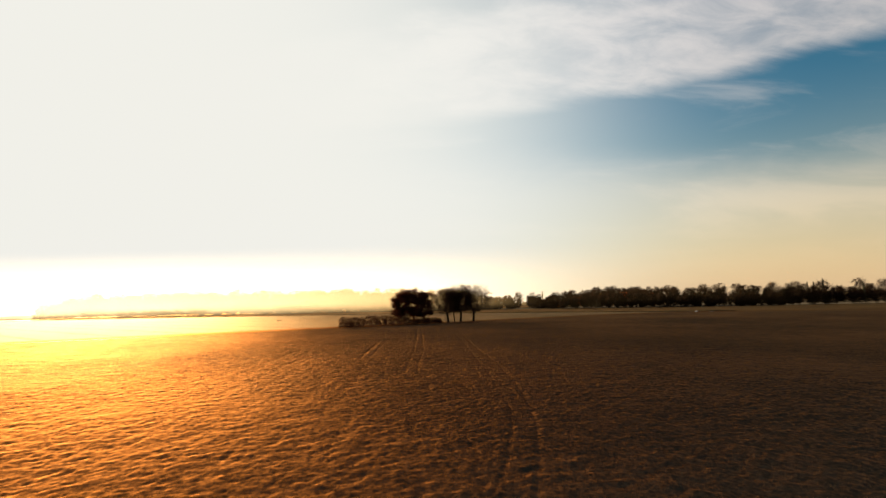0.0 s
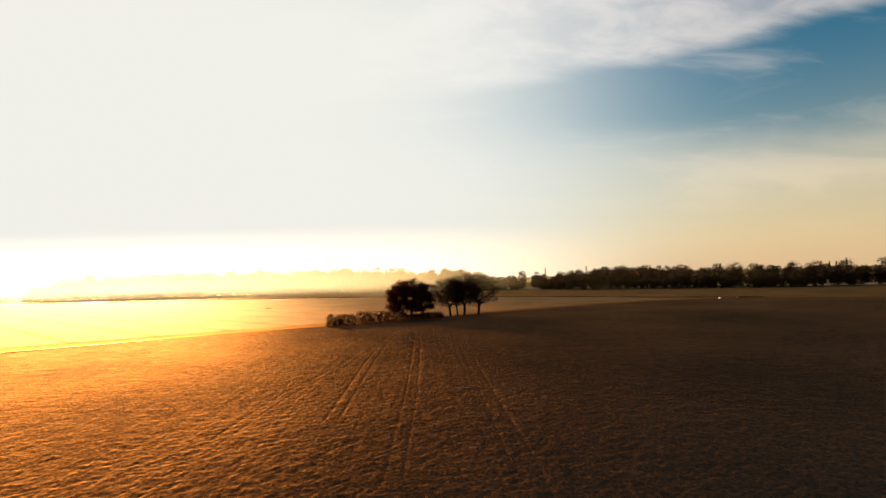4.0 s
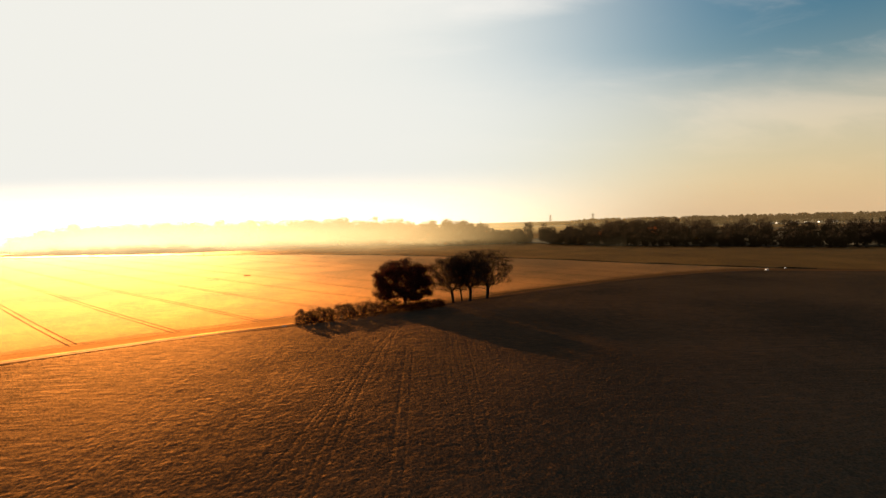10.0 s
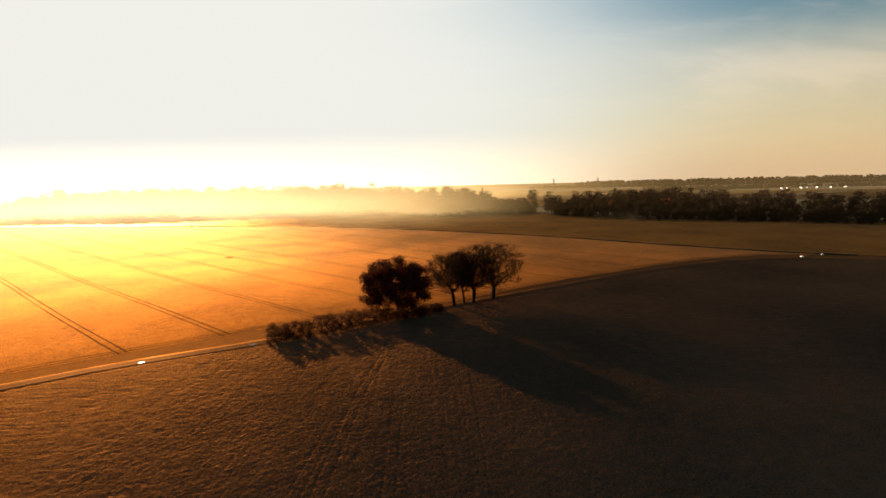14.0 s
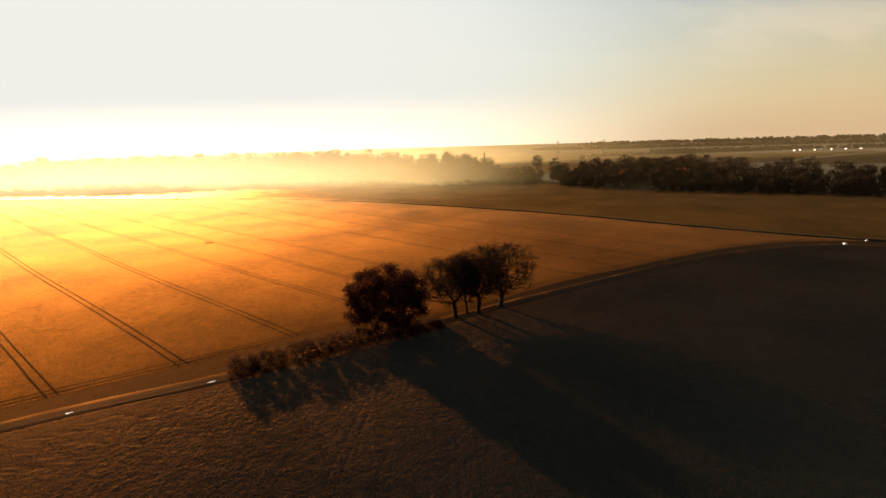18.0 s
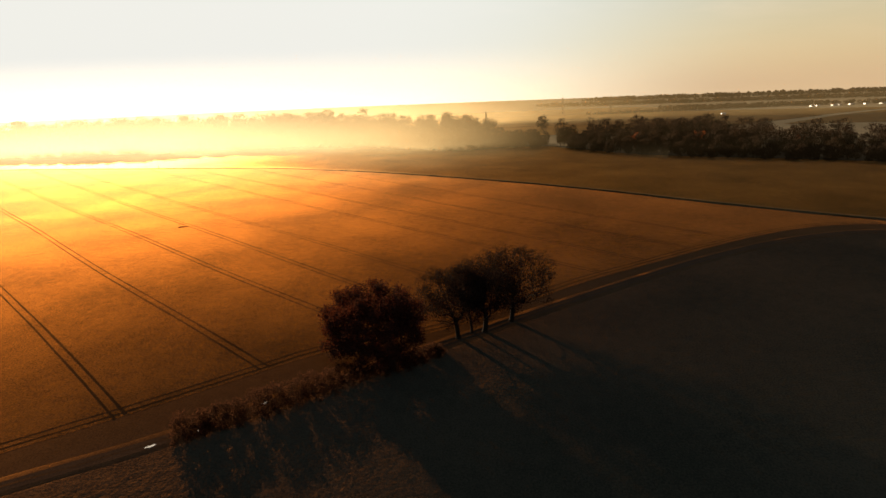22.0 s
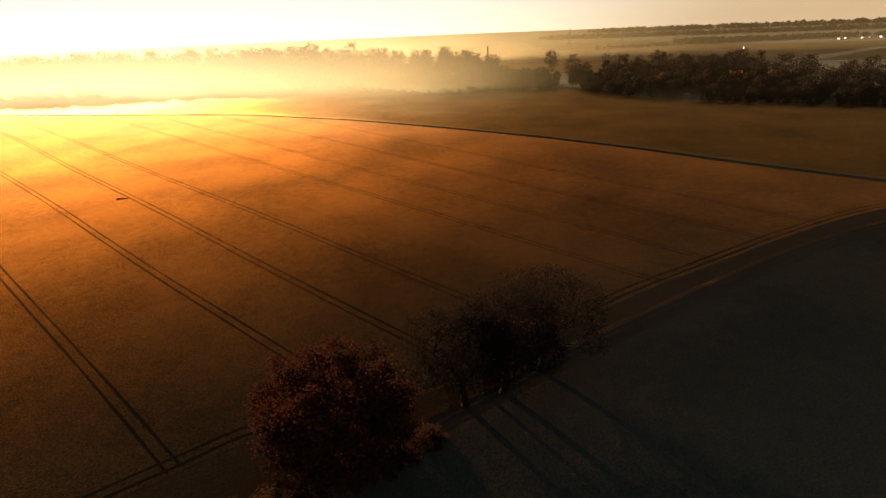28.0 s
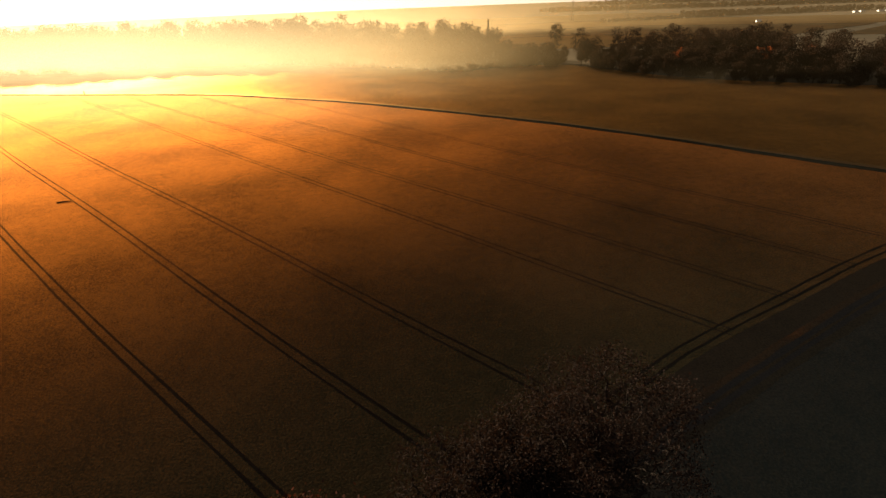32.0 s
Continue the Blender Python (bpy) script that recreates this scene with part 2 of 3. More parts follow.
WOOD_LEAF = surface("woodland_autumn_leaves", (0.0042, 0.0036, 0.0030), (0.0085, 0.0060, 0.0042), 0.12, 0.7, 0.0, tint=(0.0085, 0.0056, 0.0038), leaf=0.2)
RUST_LEAF = surface("rust_red_leaves", (0.025, 0.008, 0.004), (0.05, 0.016, 0.006), 0.12, 0.7, 0.0, leaf=0.3)
NEEDLE = surface("dark_needles", (0.011, 0.012, 0.0085), (0.025, 0.025, 0.014), 0.3, 0.7, 0.0, leaf=0.1)
WHITE = surface("weathered_white", (0.13, 0.12, 0.115), (0.24, 0.23, 0.21), 0.6, 0.7, 0.2)
STEEL = surface("grey_steel", (0.006, 0.006, 0.006), (0.010, 0.010, 0.010), 1.0, 0.8, 0.0)
ROOF = surface("pale_sheet_roof", (0.05, 0.047, 0.044), (0.09, 0.085, 0.08), 0.4, 0.8, 0.0)

WATER = surface("puddle_water", (0.02, 0.018, 0.016), (0.035, 0.03, 0.026), 2.0, 0.14, 0.5)

# ---- mesh helpers ----


def mesh_of(name, verts, faces, material, smooth=False):
    me = bpy.data.meshes.new(name)
    verts = np.asarray(verts, dtype=np.float32)
    if isinstance(faces, np.ndarray):
        k = faces.shape[1]
        me.vertices.add(len(verts))
        me.vertices.foreach_set("co", verts.ravel())
        me.loops.add(faces.size)
        me.loops.foreach_set("vertex_index", faces.astype(np.int32).ravel())
        me.polygons.add(len(faces))
        me.polygons.foreach_set("loop_start", np.arange(0, faces.size, k, dtype=np.int32))
        me.polygons.foreach_set("loop_total", np.full(len(faces), k, dtype=np.int32))
        me.update(calc_edges=True)
    else:
        me.from_pydata(verts.tolist(), [], faces)
    me.materials.append(material)
    if smooth:
        me.polygons.foreach_set("use_smooth", np.ones(len(me.polygons), dtype=bool))
    return me


def solid(name, verts, faces, material, parent=None, label="", smooth=False):
    ob = new(name, mesh_of(name, verts, faces, material, smooth))
    if parent:
        ob.parent = parent
    if label:
        ob["label"] = label
    return ob


def box(lo, hi):
    (a, b, c), (d, e, f) = lo, hi
    v = [(a, b, c), (d, b, c), (d, e, c), (a, e, c), (a, b, f), (d, b, f), (d, e, f), (a, e, f)]
    return v, [(3, 2, 1, 0), (4, 5, 6, 7), (0, 1, 5, 4), (1, 2, 6, 5), (2, 3, 7, 6), (3, 0, 4, 7)]


def value_noise(x, y, cell, seed):
    """Smooth noise in -1..1 with that cell size, for arrays."""
    gx, gy = np.floor(x / cell).astype(np.int64), np.floor(y / cell).astype(np.int64)
    fx, fy = x / cell - gx, y / cell - gy
    fx, fy = fx * fx * (3 - 2 * fx), fy * fy * (3 - 2 * fy)

    def h(i, j):
        k = (i * 374761393 + j * 668265263 + seed * 974634777) & 0x7FFFFFFF
        k = ((k ^ (k >> 13)) * 1274126177) & 0x7FFFFFFF
        return ((k ^ (k >> 16)) & 0xFFFF) / 32767.5 - 1.0

    a, b, c, d = h(gx, gy), h(gx + 1, gy), h(gx, gy + 1), h(gx + 1, gy + 1)
    return (a * (1 - fx) + b * fx) * (1 - fy) + (c * (1 - fx) + d * fx) * fy


def curve_points(points, step):
    """A smooth line through points (x, y), sampled about every step metres."""
    p = np.array(points, float)
    p = np.vstack([2 * p[0] - p[1], p, 2 * p[-1] - p[-2]])
    out = []
    for a, b, c, d in zip(p, p[1:], p[2:], p[3:]):
        n = max(2, int(np.linalg.norm(c - b) / step))
        for t in np.linspace(0, 1, n, endpoint=False):
            out.append(0.5 * (2 * b + (c - a) * t + (2 * a - 5 * b + 4 * c - d) * t * t + (3 * b - a - 3 * c + d) * t ** 3))
    out.append(p[-2])
    return np.array(out)


def sides(line):
    d = np.gradient(line, axis=0)
    d /= np.linalg.norm(d, axis=1)[:, None]
    return np.stack([-d[:, 1], d[:, 0]], 1)


def strip(name, line, profile, material, parent=None, label="", wobble=0.0, seed=0, smooth=True):
    """A band along a line; profile: (offset to the line's left, height) from right to left."""
    line = np.asarray(line, float)
    side = sides(line)
    s = np.arange(len(line), dtype=float)
    verts = []
    for k, (off, z) in enumerate(profile):
        w = wobble * value_noise(s, s * 0 + 7.3 * k, 3.0, seed + k)
        p = line + side * (off + w)[:, None]
        verts.append(np.column_stack([p, np.full(len(line), z) + 0.25 * wobble * value_noise(s, s * 0 + 3.1 * k, 2.0, seed + 50 + k) * (z > 0.2)]))
    m, k = len(line), len(profile)
    verts = np.concatenate(verts)
    i, j = np.meshgrid(np.arange(m - 1), np.arange(k - 1))
    a = (j * m + i).ravel()
    faces = np.column_stack([a, a + 1, a + 1 + m, a + m])
    return solid(name, verts, faces, material, parent, label, smooth)


def structure(ob, label, category):
    return tagged(ob, label, category, kind="structure")


# ---- plan: lines on the ground ----
ROAD = curve_points([(-330, 40), (-200, 114), (-106, 169), (-82, 182.5), (-50, 196.5), (-26, 210), (4.5, 226.5), (25, 238), (47.5, 250), (74, 263.5), (104, 278), (137, 291), (168, 298.5), (196, 299), (222, 290), (300, 262), (420, 220)], 2.0)
HEAD = curve_points([(-330, 55), (-200, 130), (-112, 178), (-87, 192), (-63, 205), (-40, 218.5), (-27, 225.5), (3, 234), (27, 247.5), (51, 262), (78, 275), (110, 290), (145, 304), (175, 311), (200, 310)], 2.0)
DITCH_LINE = curve_points([(-900, 700), (-500, 648), (-300, 606), (-170, 575), (-110, 549), (-50, 519), (10, 480), (47, 454), (82, 427), (114, 399), (137, 376.5), (159, 355.5), (182, 335), (208, 314), (230, 302)], 4.0)
WOOD_LINE = curve_points([(-900, 800), (-620, 770), (-470, 745), (-313, 764), (-160, 750), (-70, 706), (16, 650), (50, 640), (90, 654), (140, 648), (163, 612), (196, 560), (240, 521), (300, 487), (377, 440), (460, 420), (700, 380)], 4.0)


def road_y(x):
    return np.interp(x, ROAD[:, 0], ROAD[:, 1])


# ---- the ground ----
def make_ground():
    R = 4800.0
    ring = [(R * math.cos(a), R * math.sin(a) + 100, -0.30) for a in np.linspace(0, 2 * math.pi, 48, endpoint=False)]
    structure(solid("ground", ring, [tuple(range(48))], GROUND), "flat open farmland reaching to the horizon", "ground")


def spaced(lo, hi, fine_lo, fine_hi, fine):
    """Coordinates that are fine inside a stretch and widen towards both ends."""
    mid = list(np.arange(fine_lo, fine_hi, fine))
    up, step = [mid[-1]], fine
    while up[-1] < hi:
        step = min(step * 1.06, 14)
        up.append(up[-1] + step)
    down, step = [mid[0]], fine
    while down[-1] > lo:
        step = min(step * 1.06, 14)
        down.append(down[-1] - step)
    return np.array(down[:0:-1] + mid + up[1:])


def rut_depth(x, y, line, half, deep):
    """A wheel mark pressed in along a line x(y)."""
    c = np.interp(y, line[:, 1], line[:, 0])
    inside = (y > line[0, 1]) & (y < line[-1, 1])
    return -deep * np.exp(-((x - c) / half) ** 2) * inside


WHEEL_R = np.array([(-1.6, -14), (0.7, -6), (2.5, 0.6), (4.4, 9), (5.5, 18), (6.6, 32), (7.0, 48), (6.6, 70), (6.6, 97), (6.9, 116), (7.2, 150), (7.6, 190)], float)
WHEEL_L = np.array([(-2.6, -8), (-0.4, -2), (1.7, 6.5), (3.1, 16), (3.5, 24), (4.2, 48), (4.5, 97), (4.9, 150), (5.4, 195)], float)
WHEELS = [(WHEEL_R, 0.20, 0.06), (WHEEL_L, 0.18, 0.045)]
for dx in (0.0, 2.0):
    WHEELS.append((np.array([(-19.5 + dx, 60), (-20 + dx, 107), (-19.5 + dx, 134), (-18 + dx, 164), (-14.5 + dx, 188), (-11 + dx, 202)], float), 0.22, 0.06))
    WHEELS.append((np.array([(-33 + dx, 50), (-31 + dx, 77), (-26 + dx, 101), (-21 + dx, 152)], float), 0.22, 0.05))
    WHEELS.append((np.array([(-9.2 + dx, 40), (-8.6 + dx, 75), (-8.8 + dx, 108), (-9.6 + dx, 162)], float), 0.22, 0.05))
    WHEELS.append((np.array([(30 + dx, 60), (29 + dx, 120), (28 + dx, 210)], float), 0.22, 0.03))


def make_near_field():
    xs, ys = spaced(-330, 420, -60, 48, 0.20), spaced(-260, 300, -30, 212, 0.24)
    x, y = np.meshgrid(xs, ys)
    wx, wy = x + 0.25 * value_noise(x, y, 1.3, 5), y + 0.25 * value_noise(x, y, 1.3, 15)
    near = np.clip((60 - y) / 70, 0, 1)
    z = 0.040 * value_noise(wx, wy * 1.3, 0.95, 1) + 0.030 * value_noise(wx, wy * 1.2, 0.44, 41) + 0.034 * value_noise(x, y, 0.33, 42) + 0.018 * value_noise(x, y * 1.4, 2.1, 21) + 0.08 * value_noise(x, y, 19.0, 4)
    z += 0.020 * value_noise(x + 0.12 * value_noise(x, y, 3.0, 16), y * 0.02, 0.75, 6) + 0.012 * value_noise(x, y * 0.02, 3.2, 8) - 0.03
    z += near * (0.012 * value_noise(wx, wy * 1.3, 0.5, 33) - 0.02 * np.clip(value_noise(wx, wy * 1.4, 1.1, 12) - 0.25, 0, 1))
    for line, half, deep in WHEELS:
        z += rut_depth(x, y, line, half, deep)
    gap = road_y(x) - 3.2 - y
    z *= np.clip(gap / 6, 0.0, 1)
    keep = gap > -0.6
    z[~keep] = -0.1
    verts = np.column_stack([x.ravel(), y.ravel(), z.ravel()])
    h, w = x.shape
    i, j = np.meshgrid(np.arange(w - 1), np.arange(h - 1))
    a = (j * w + i).ravel()
    ok = keep.ravel()[a]
    a = a[ok]
    faces = np.column_stack([a, a + 1, a + 1 + w, a + w])
    structure(solid("field_near", verts, faces, STUBBLE, smooth=True), "rough dewy grass stubble field with wheel marks", "field")


def region(name, outline, z, material, label, category="field"):
    structure(solid(name, [(a, b, z) for a, b in outline], [tuple(range(len(outline)))], material), label, category)


def make_fields():
    far = DITCH_LINE[::-1]
    crop = [tuple(p) for p in HEAD[::4] - sides(HEAD)[::4] * 1.0] + [(226, 304)] + [tuple(p) for p in far[::2]] + [(-900, 50)]
    region("field_crop", crop, 0.04, CROP, "smooth green winter crop field with paired wheel lines", "field")
    beyond = [tuple(p) for p in DITCH_LINE[::2]] + [(300, 262), (420, 220), (900, 100), (900, 380)] + [tuple(p + np.array((0, 12))) for p in WOOD_LINE[::-1][::2]]
    region("field_beyond_ditch", beyond, 0.02, CROP_BEYOND, "smooth crop field running up to the wood", "field")
    verge = [tuple(p) for p in ROAD[::2]] + [tuple(p) for p in HEAD[::-1][::2]]
    region("verge", verge, 0.0, VERGE, "rough grass verge between the track and the crop", "verge")
    strips = [((-800, 980), (260, 1010), (520, 860), (300, 800), (-800, 900), 0), ((-800, 1160), (420, 1180), (760, 1000), (520, 870), (260, 1020), (-800, 990), 1),
              ((-800, 1400), (560, 1420), (1100, 1180), (760, 1010), (420, 1190), (-800, 1170), 0), ((560, 840), (800, 1000), (1500, 860), (1400, 620), 1),
              ((820, 1010), (1120, 1170), (1900, 1000), (1520, 870), 0), ((-800, 1800), (700, 1800), (800, 1600), (560, 1430), (-800, 1410), 1)]
    for s in strips:
        m = (FARCROP, CROP_BEYOND)[s[-1]]
        region("field_far", s[:-1], 0.03, m, "distant flat field beyond the wood", "field")


def make_tracks():
    road = structure(new("road"), "muddy farm track with two wet wheel lines", "track")
    strip("roadbed", ROAD, [(-2.9, -0.05), (-2.4, 0.06), (2.4, 0.06), (2.9, -0.05)], VERGE, road, "grassy roadbed", 0.25, 3)
    for off in (-0.82, 0.82):
        strip("wheel_line", ROAD, [(off - 0.52, 0.075), (off, 0.068), (off + 0.52, 0.075)], MUD, road, "wet bare mud", 0.16, int(off * 10) + 40)
    # paired wheel lines in the crop, about 24 m apart and turning slightly from line to line
    lines = [((-64.6, 203.2), (-230.4, 338.2)), ((-40.3, 218.2), (-125.4, 289.0)), ((-35.4, 249.7), (-217.0, 400.5)), ((-9.4, 253.6), (-289.7, 497.9)),
             ((3.2, 270.3), (-226.0, 471.8)), ((26.8, 299.1), (-177.0, 489.7)), ((43.5, 312.6), (-115.7, 466.3)), ((66.0, 326.0), (-86.0, 480.0)), ((92.0, 335.0), (-50.0, 485.0))]
    lines += [((-64.6 - 23.3 * k, 203.2 - 12.6 * k), (-230.4 - 23.3 * k, 338.2 - 12.6 * k)) for k in range(1, 10)]
    for k, (a, b) in enumerate(lines):
        a, b = np.array(a), np.array(b)
        d = (b - a) / np.linalg.norm(b - a)
        while a[1] > np.interp(a[0], HEAD[:, 0], HEAD[:, 1]) + 0.5:
            a = a - d
        pts = []
        for s in np.arange(0, 900, 5.0):
            p = a + d * s + np.array((0.25, 0.3)) * math.sin(s * 0.03 + k)
            if p[1] > np.interp(p[0], DITCH_LINE[:, 0], DITCH_LINE[:, 1]) - 6 or p[0] < -850:
                break
            pts.append(p)
        if len(pts) < 4:
            continue
        pts = np.array(pts)
        lane = tagged(new("wheel_track"), "pair of dark wheel lines pressed into the crop", "track", "wheel tracks in the crop", "structure")
        for off in (-0.98, 0.98):
            strip("rut", pts, [(off - 0.23, 0.07), (off, 0.058), (off + 0.23, 0.07)], RUT, lane, "", 0.08, k * 7 + int(off * 3) + 90)
    lane = tagged(new("wheel_track"), "pair of dark wheel lines along the crop's edge", "track", "wheel tracks in the crop", "structure")
    head_in = HEAD + sides(HEAD) * 1.5
    for off in (-0.98, 0.98):
        strip("rut", head_in, [(off - 0.23, 0.07), (off, 0.058), (off + 0.23, 0.07)], RUT, lane, "", 0.10, int(off * 3) + 300)
    # the ditch and the pale lane beside it
    ditch = structure(new("ditch"), "grassy ditch bank curving across the fields", "ditch")
    strip("bank", DITCH_LINE, [(-2.8, 0.0), (-2.0, 0.3), (-0.8, 0.5), (0.6, 0.3), (1.5, 0.05)], DITCH, ditch, "dark rough bank", 0.7, 500)
    strip("lane", DITCH_LINE, [(1.7, 0.06), (3.2, 0.09), (4.7, 0.06)], LANE, ditch, "pale gravel lane", 0.3, 600)


# ---- trees ----
def spread_points(rng, n, shape):
    """Random points in a crown; shape(p) -> inside?, p in -1..1 boxes."""
    out = []
    while len(out) < n:
        p = rng.uniform(-1, 1, 3)
        if shape(p):
            out.append(p)
    return np.array(out)


def round_crown(p):
    r = math.sqrt(p[0] ** 2 + p[1] ** 2 + p[2] ** 2)
    return 0.35 < r < 1.0 + 0.13 * math.sin(5.0 * math.atan2(p[1], p[0]) + 3 * p[2])


def dome_crown(p):
    """Wide below, domed above."""
    z = (p[2] + 1) / 2
    lim = 0.80 + 0.2 * math.sin(z * 3.1) if z < 0.45 else math.sqrt(max(0.0, 1 - ((z - 0.45) / 0.55) ** 2))
    r = math.hypot(p[0], p[1]) / (1 + 0.12 * math.sin(4 * math.atan2(p[1], p[0]) + 4 * z))
    return r < lim and (r > 0.35 * lim or z > 0.6)


def bush_crown(p):
    """Full from the ground up, ragged above."""
    z = (p[2] + 1) / 2
    r = math.hypot(p[0], p[1])
    return r < (0.85 if z < 0.5 else 0.85 * math.sqrt(max(0.0, 1 - ((z - 0.5) / 0.5) ** 2))) * (1 + 0.25 * math.sin(6 * math.atan2(p[1], p[0]) + 5 * z))


def fan_crown(p):
    """Narrow at the foot, opening to a round head, as of bare trees."""
    z = (p[2] + 1) / 2
    lim = 0.35 + 0.75 * z if z < 0.6 else 0.82 * math.sqrt(max(0.0, 1 - ((z - 0.6) / 0.4) ** 2)) + 0.02
    r = math.hypot(p[0], p[1])
    return r < lim * (1 + 0.12 * math.sin(5 * math.atan2(p[1], p[0])))


def grow(rng, height, foot, fork, rx, ry, n, shape, lean=0.0, piece=1.0):
    """Branches from a trunk to points spread through the crown. Returns nodes, parents and loads."""
    nodes, parent, length = [np.array((0.0, 0.0, -0.3))], [-1], [0.0]
    k = max(3, int(fork / 0.8))
    for i in range(1, k + 1):
        t = i / k
        nodes.append(np.array((lean * t + 0.12 * math.sin(3 * t), 0.1 * math.sin(2.2 * t), -0.3 + (fork + 0.3) * t)))
        parent.append(i - 1)
        length.append(length[-1] + fork / k)
    aim = spread_points(rng, n, shape) * (rx, ry, (height - foot) / 2) + (lean * 1.6, 0, (height + foot) / 2)
    order = np.argsort(np.linalg.norm(aim - nodes[-1], axis=1))
    open_from = max(1, k - 3)
    ends = []
    for a in aim[order]:
        pos = np.array(nodes[open_from:])
        d = np.linalg.norm(pos - a, axis=1) + 0.32 * np.array(length[open_from:]) + 2.0 * np.maximum(0, pos[:, 2] - a[2] - 0.5)
        at = int(np.argmin(d)) + open_from
        start, gap = nodes[at], np.linalg.norm(nodes[at] - a)
        m = max(1, int(gap / piece))
        for i in range(1, m + 1):
            t = i / m
            p = start * (1 - t) + a * t + np.array((0, 0, 0.10 * gap)) * math.sin(math.pi * t) + rng.normal(0, 0.05 * piece, 3) * (t < 1)
            nodes.append(p)
            parent.append(at if i == 1 else len(nodes) - 2)
            length.append(length[at] + gap * t)
        ends.append(len(nodes) - 1)
    load = np.zeros(len(nodes))
    load[ends] = 1
    for i in range(len(nodes) - 1, 0, -1):
        load[parent[i]] += load[i]
    return np.array(nodes), np.array(parent), np.maximum(load, 1), np.array(ends)


def limbs(nodes, parent, load, tip, trunk, low, high):
    """Tapered tubes for the branches whose load lies in low..high."""
    top = load.max()
    power = math.log(trunk / tip) / math.log(max(top, 2))
    r = tip * load ** power
    verts, faces = [], []
    for i in range(1, len(nodes)):
        j = parent[i]
        if not low <= load[i] < high:
            continue
        a, b = nodes[j], nodes[i]
        d = b - a
        d /= np.linalg.norm(d) + 1e-9
        s = np.cross(d, (0.31, 0.95, 0.1) if abs(d[2]) > 0.7 else (0, 0, 1.0))
        s /= np.linalg.norm(s)
        w = np.cross(d, s)
        ra, rb = min(r[j], r[i] * 1.35), r[i]
        if j == 0:
            ra = r[j] * 1.45
        k = 7 if ra > 0.15 else 4 if ra > 0.04 else 3
        base = len(verts)
        for c, rr in ((a, ra), (b, rb)):
            for q in range(k):
                t = 2 * math.pi * q / k
                verts.append(c + rr * (math.cos(t) * s + math.sin(t) * w))
        for q in range(k):
            faces.append((base + q, base + (q + 1) % k, base + k + (q + 1) % k, base + k + q))
    return np.array(verts), np.array(faces)


def leaf_quads(rng, centres, size):
    """One bent-free leaf or spray at each centre, turned at random."""
    n = len(centres)
    a = rng.normal(size=(n, 3))
    a /= np.linalg.norm(a, axis=1)[:, None]
    b = np.cross(a, rng.normal(size=(n, 3)))
    b /= np.linalg.norm(b, axis=1)[:, None] + 1e-9
    s = (size * rng.uniform(0.55, 1.3, n))[:, None]
    v = np.stack([centres - a * s, centres + b * s * 0.55, centres + a * s, centres - b * s * 0.55], 1)
    return v.reshape(-1, 3), np.arange(4 * n).reshape(n, 4)


def leaf_spots(rng, nodes, load, ends, per, spread, thin=5):
    src = np.concatenate([nodes[ends], nodes[(load <= thin)]])
    pick = src[rng.integers(0, len(src), per)]
    return pick + rng.normal(0, spread, (per, 3)) * (1, 1, 0.8)


def make_tree(name, label, seed, height, foot, fork, rx, ry, n, shape, leaf, bark, leaves, size, spread, trunk, tip=0.02, lean=0.0, piece=1.0, category="tree", group="", split=14):
    """A tree on the ground at the origin: trunk, limbs, crown."""
    rng = np.random.default_rng(seed)
    nodes, parent, load, ends = grow(rng, height, foot, fork, rx, ry, n, shape, lean, piece)
    ob = tagged(new(name), label, category, group)
    v, f = limbs(nodes, parent, load, tip, trunk, max(2, 0.45 * load.max()), 1e9)
    solid("trunk", v, f, bark, ob, smooth=True)
    v, f = limbs(nodes, parent, load, tip, trunk, 0, max(2, 0.45 * load.max()))
    solid("branchwork", v, f, bark, ob)
    if leaves:
        v, f = leaf_quads(rng, leaf_spots(rng, nodes, load, ends, leaves, spread), size)
        solid("crown", v, f, leaf, ob)
    return ob


def place(ob, x, y, turn=0.0, size=1.0, z=0.0):
    ob.matrix_basis = pose(x, y, z, 0, 0, turn) @ Matrix.Diagonal((size, size, size, 1))
    return ob


def make_lone_trees():
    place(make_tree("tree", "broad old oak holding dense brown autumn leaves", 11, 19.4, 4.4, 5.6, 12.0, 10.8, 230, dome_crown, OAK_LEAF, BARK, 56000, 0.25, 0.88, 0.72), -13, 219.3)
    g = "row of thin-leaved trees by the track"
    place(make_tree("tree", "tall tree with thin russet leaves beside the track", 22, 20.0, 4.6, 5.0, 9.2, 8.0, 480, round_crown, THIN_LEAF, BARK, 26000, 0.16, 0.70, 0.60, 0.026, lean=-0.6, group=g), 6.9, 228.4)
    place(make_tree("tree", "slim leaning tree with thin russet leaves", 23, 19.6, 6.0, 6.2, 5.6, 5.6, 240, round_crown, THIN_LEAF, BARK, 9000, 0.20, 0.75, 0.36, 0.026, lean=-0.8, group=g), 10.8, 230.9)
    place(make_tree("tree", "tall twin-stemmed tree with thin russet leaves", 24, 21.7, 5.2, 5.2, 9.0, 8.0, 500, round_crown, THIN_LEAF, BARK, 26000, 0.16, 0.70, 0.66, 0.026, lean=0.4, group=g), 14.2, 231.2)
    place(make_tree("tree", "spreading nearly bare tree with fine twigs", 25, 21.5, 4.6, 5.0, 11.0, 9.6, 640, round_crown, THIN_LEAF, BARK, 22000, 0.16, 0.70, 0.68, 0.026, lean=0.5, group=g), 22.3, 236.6)


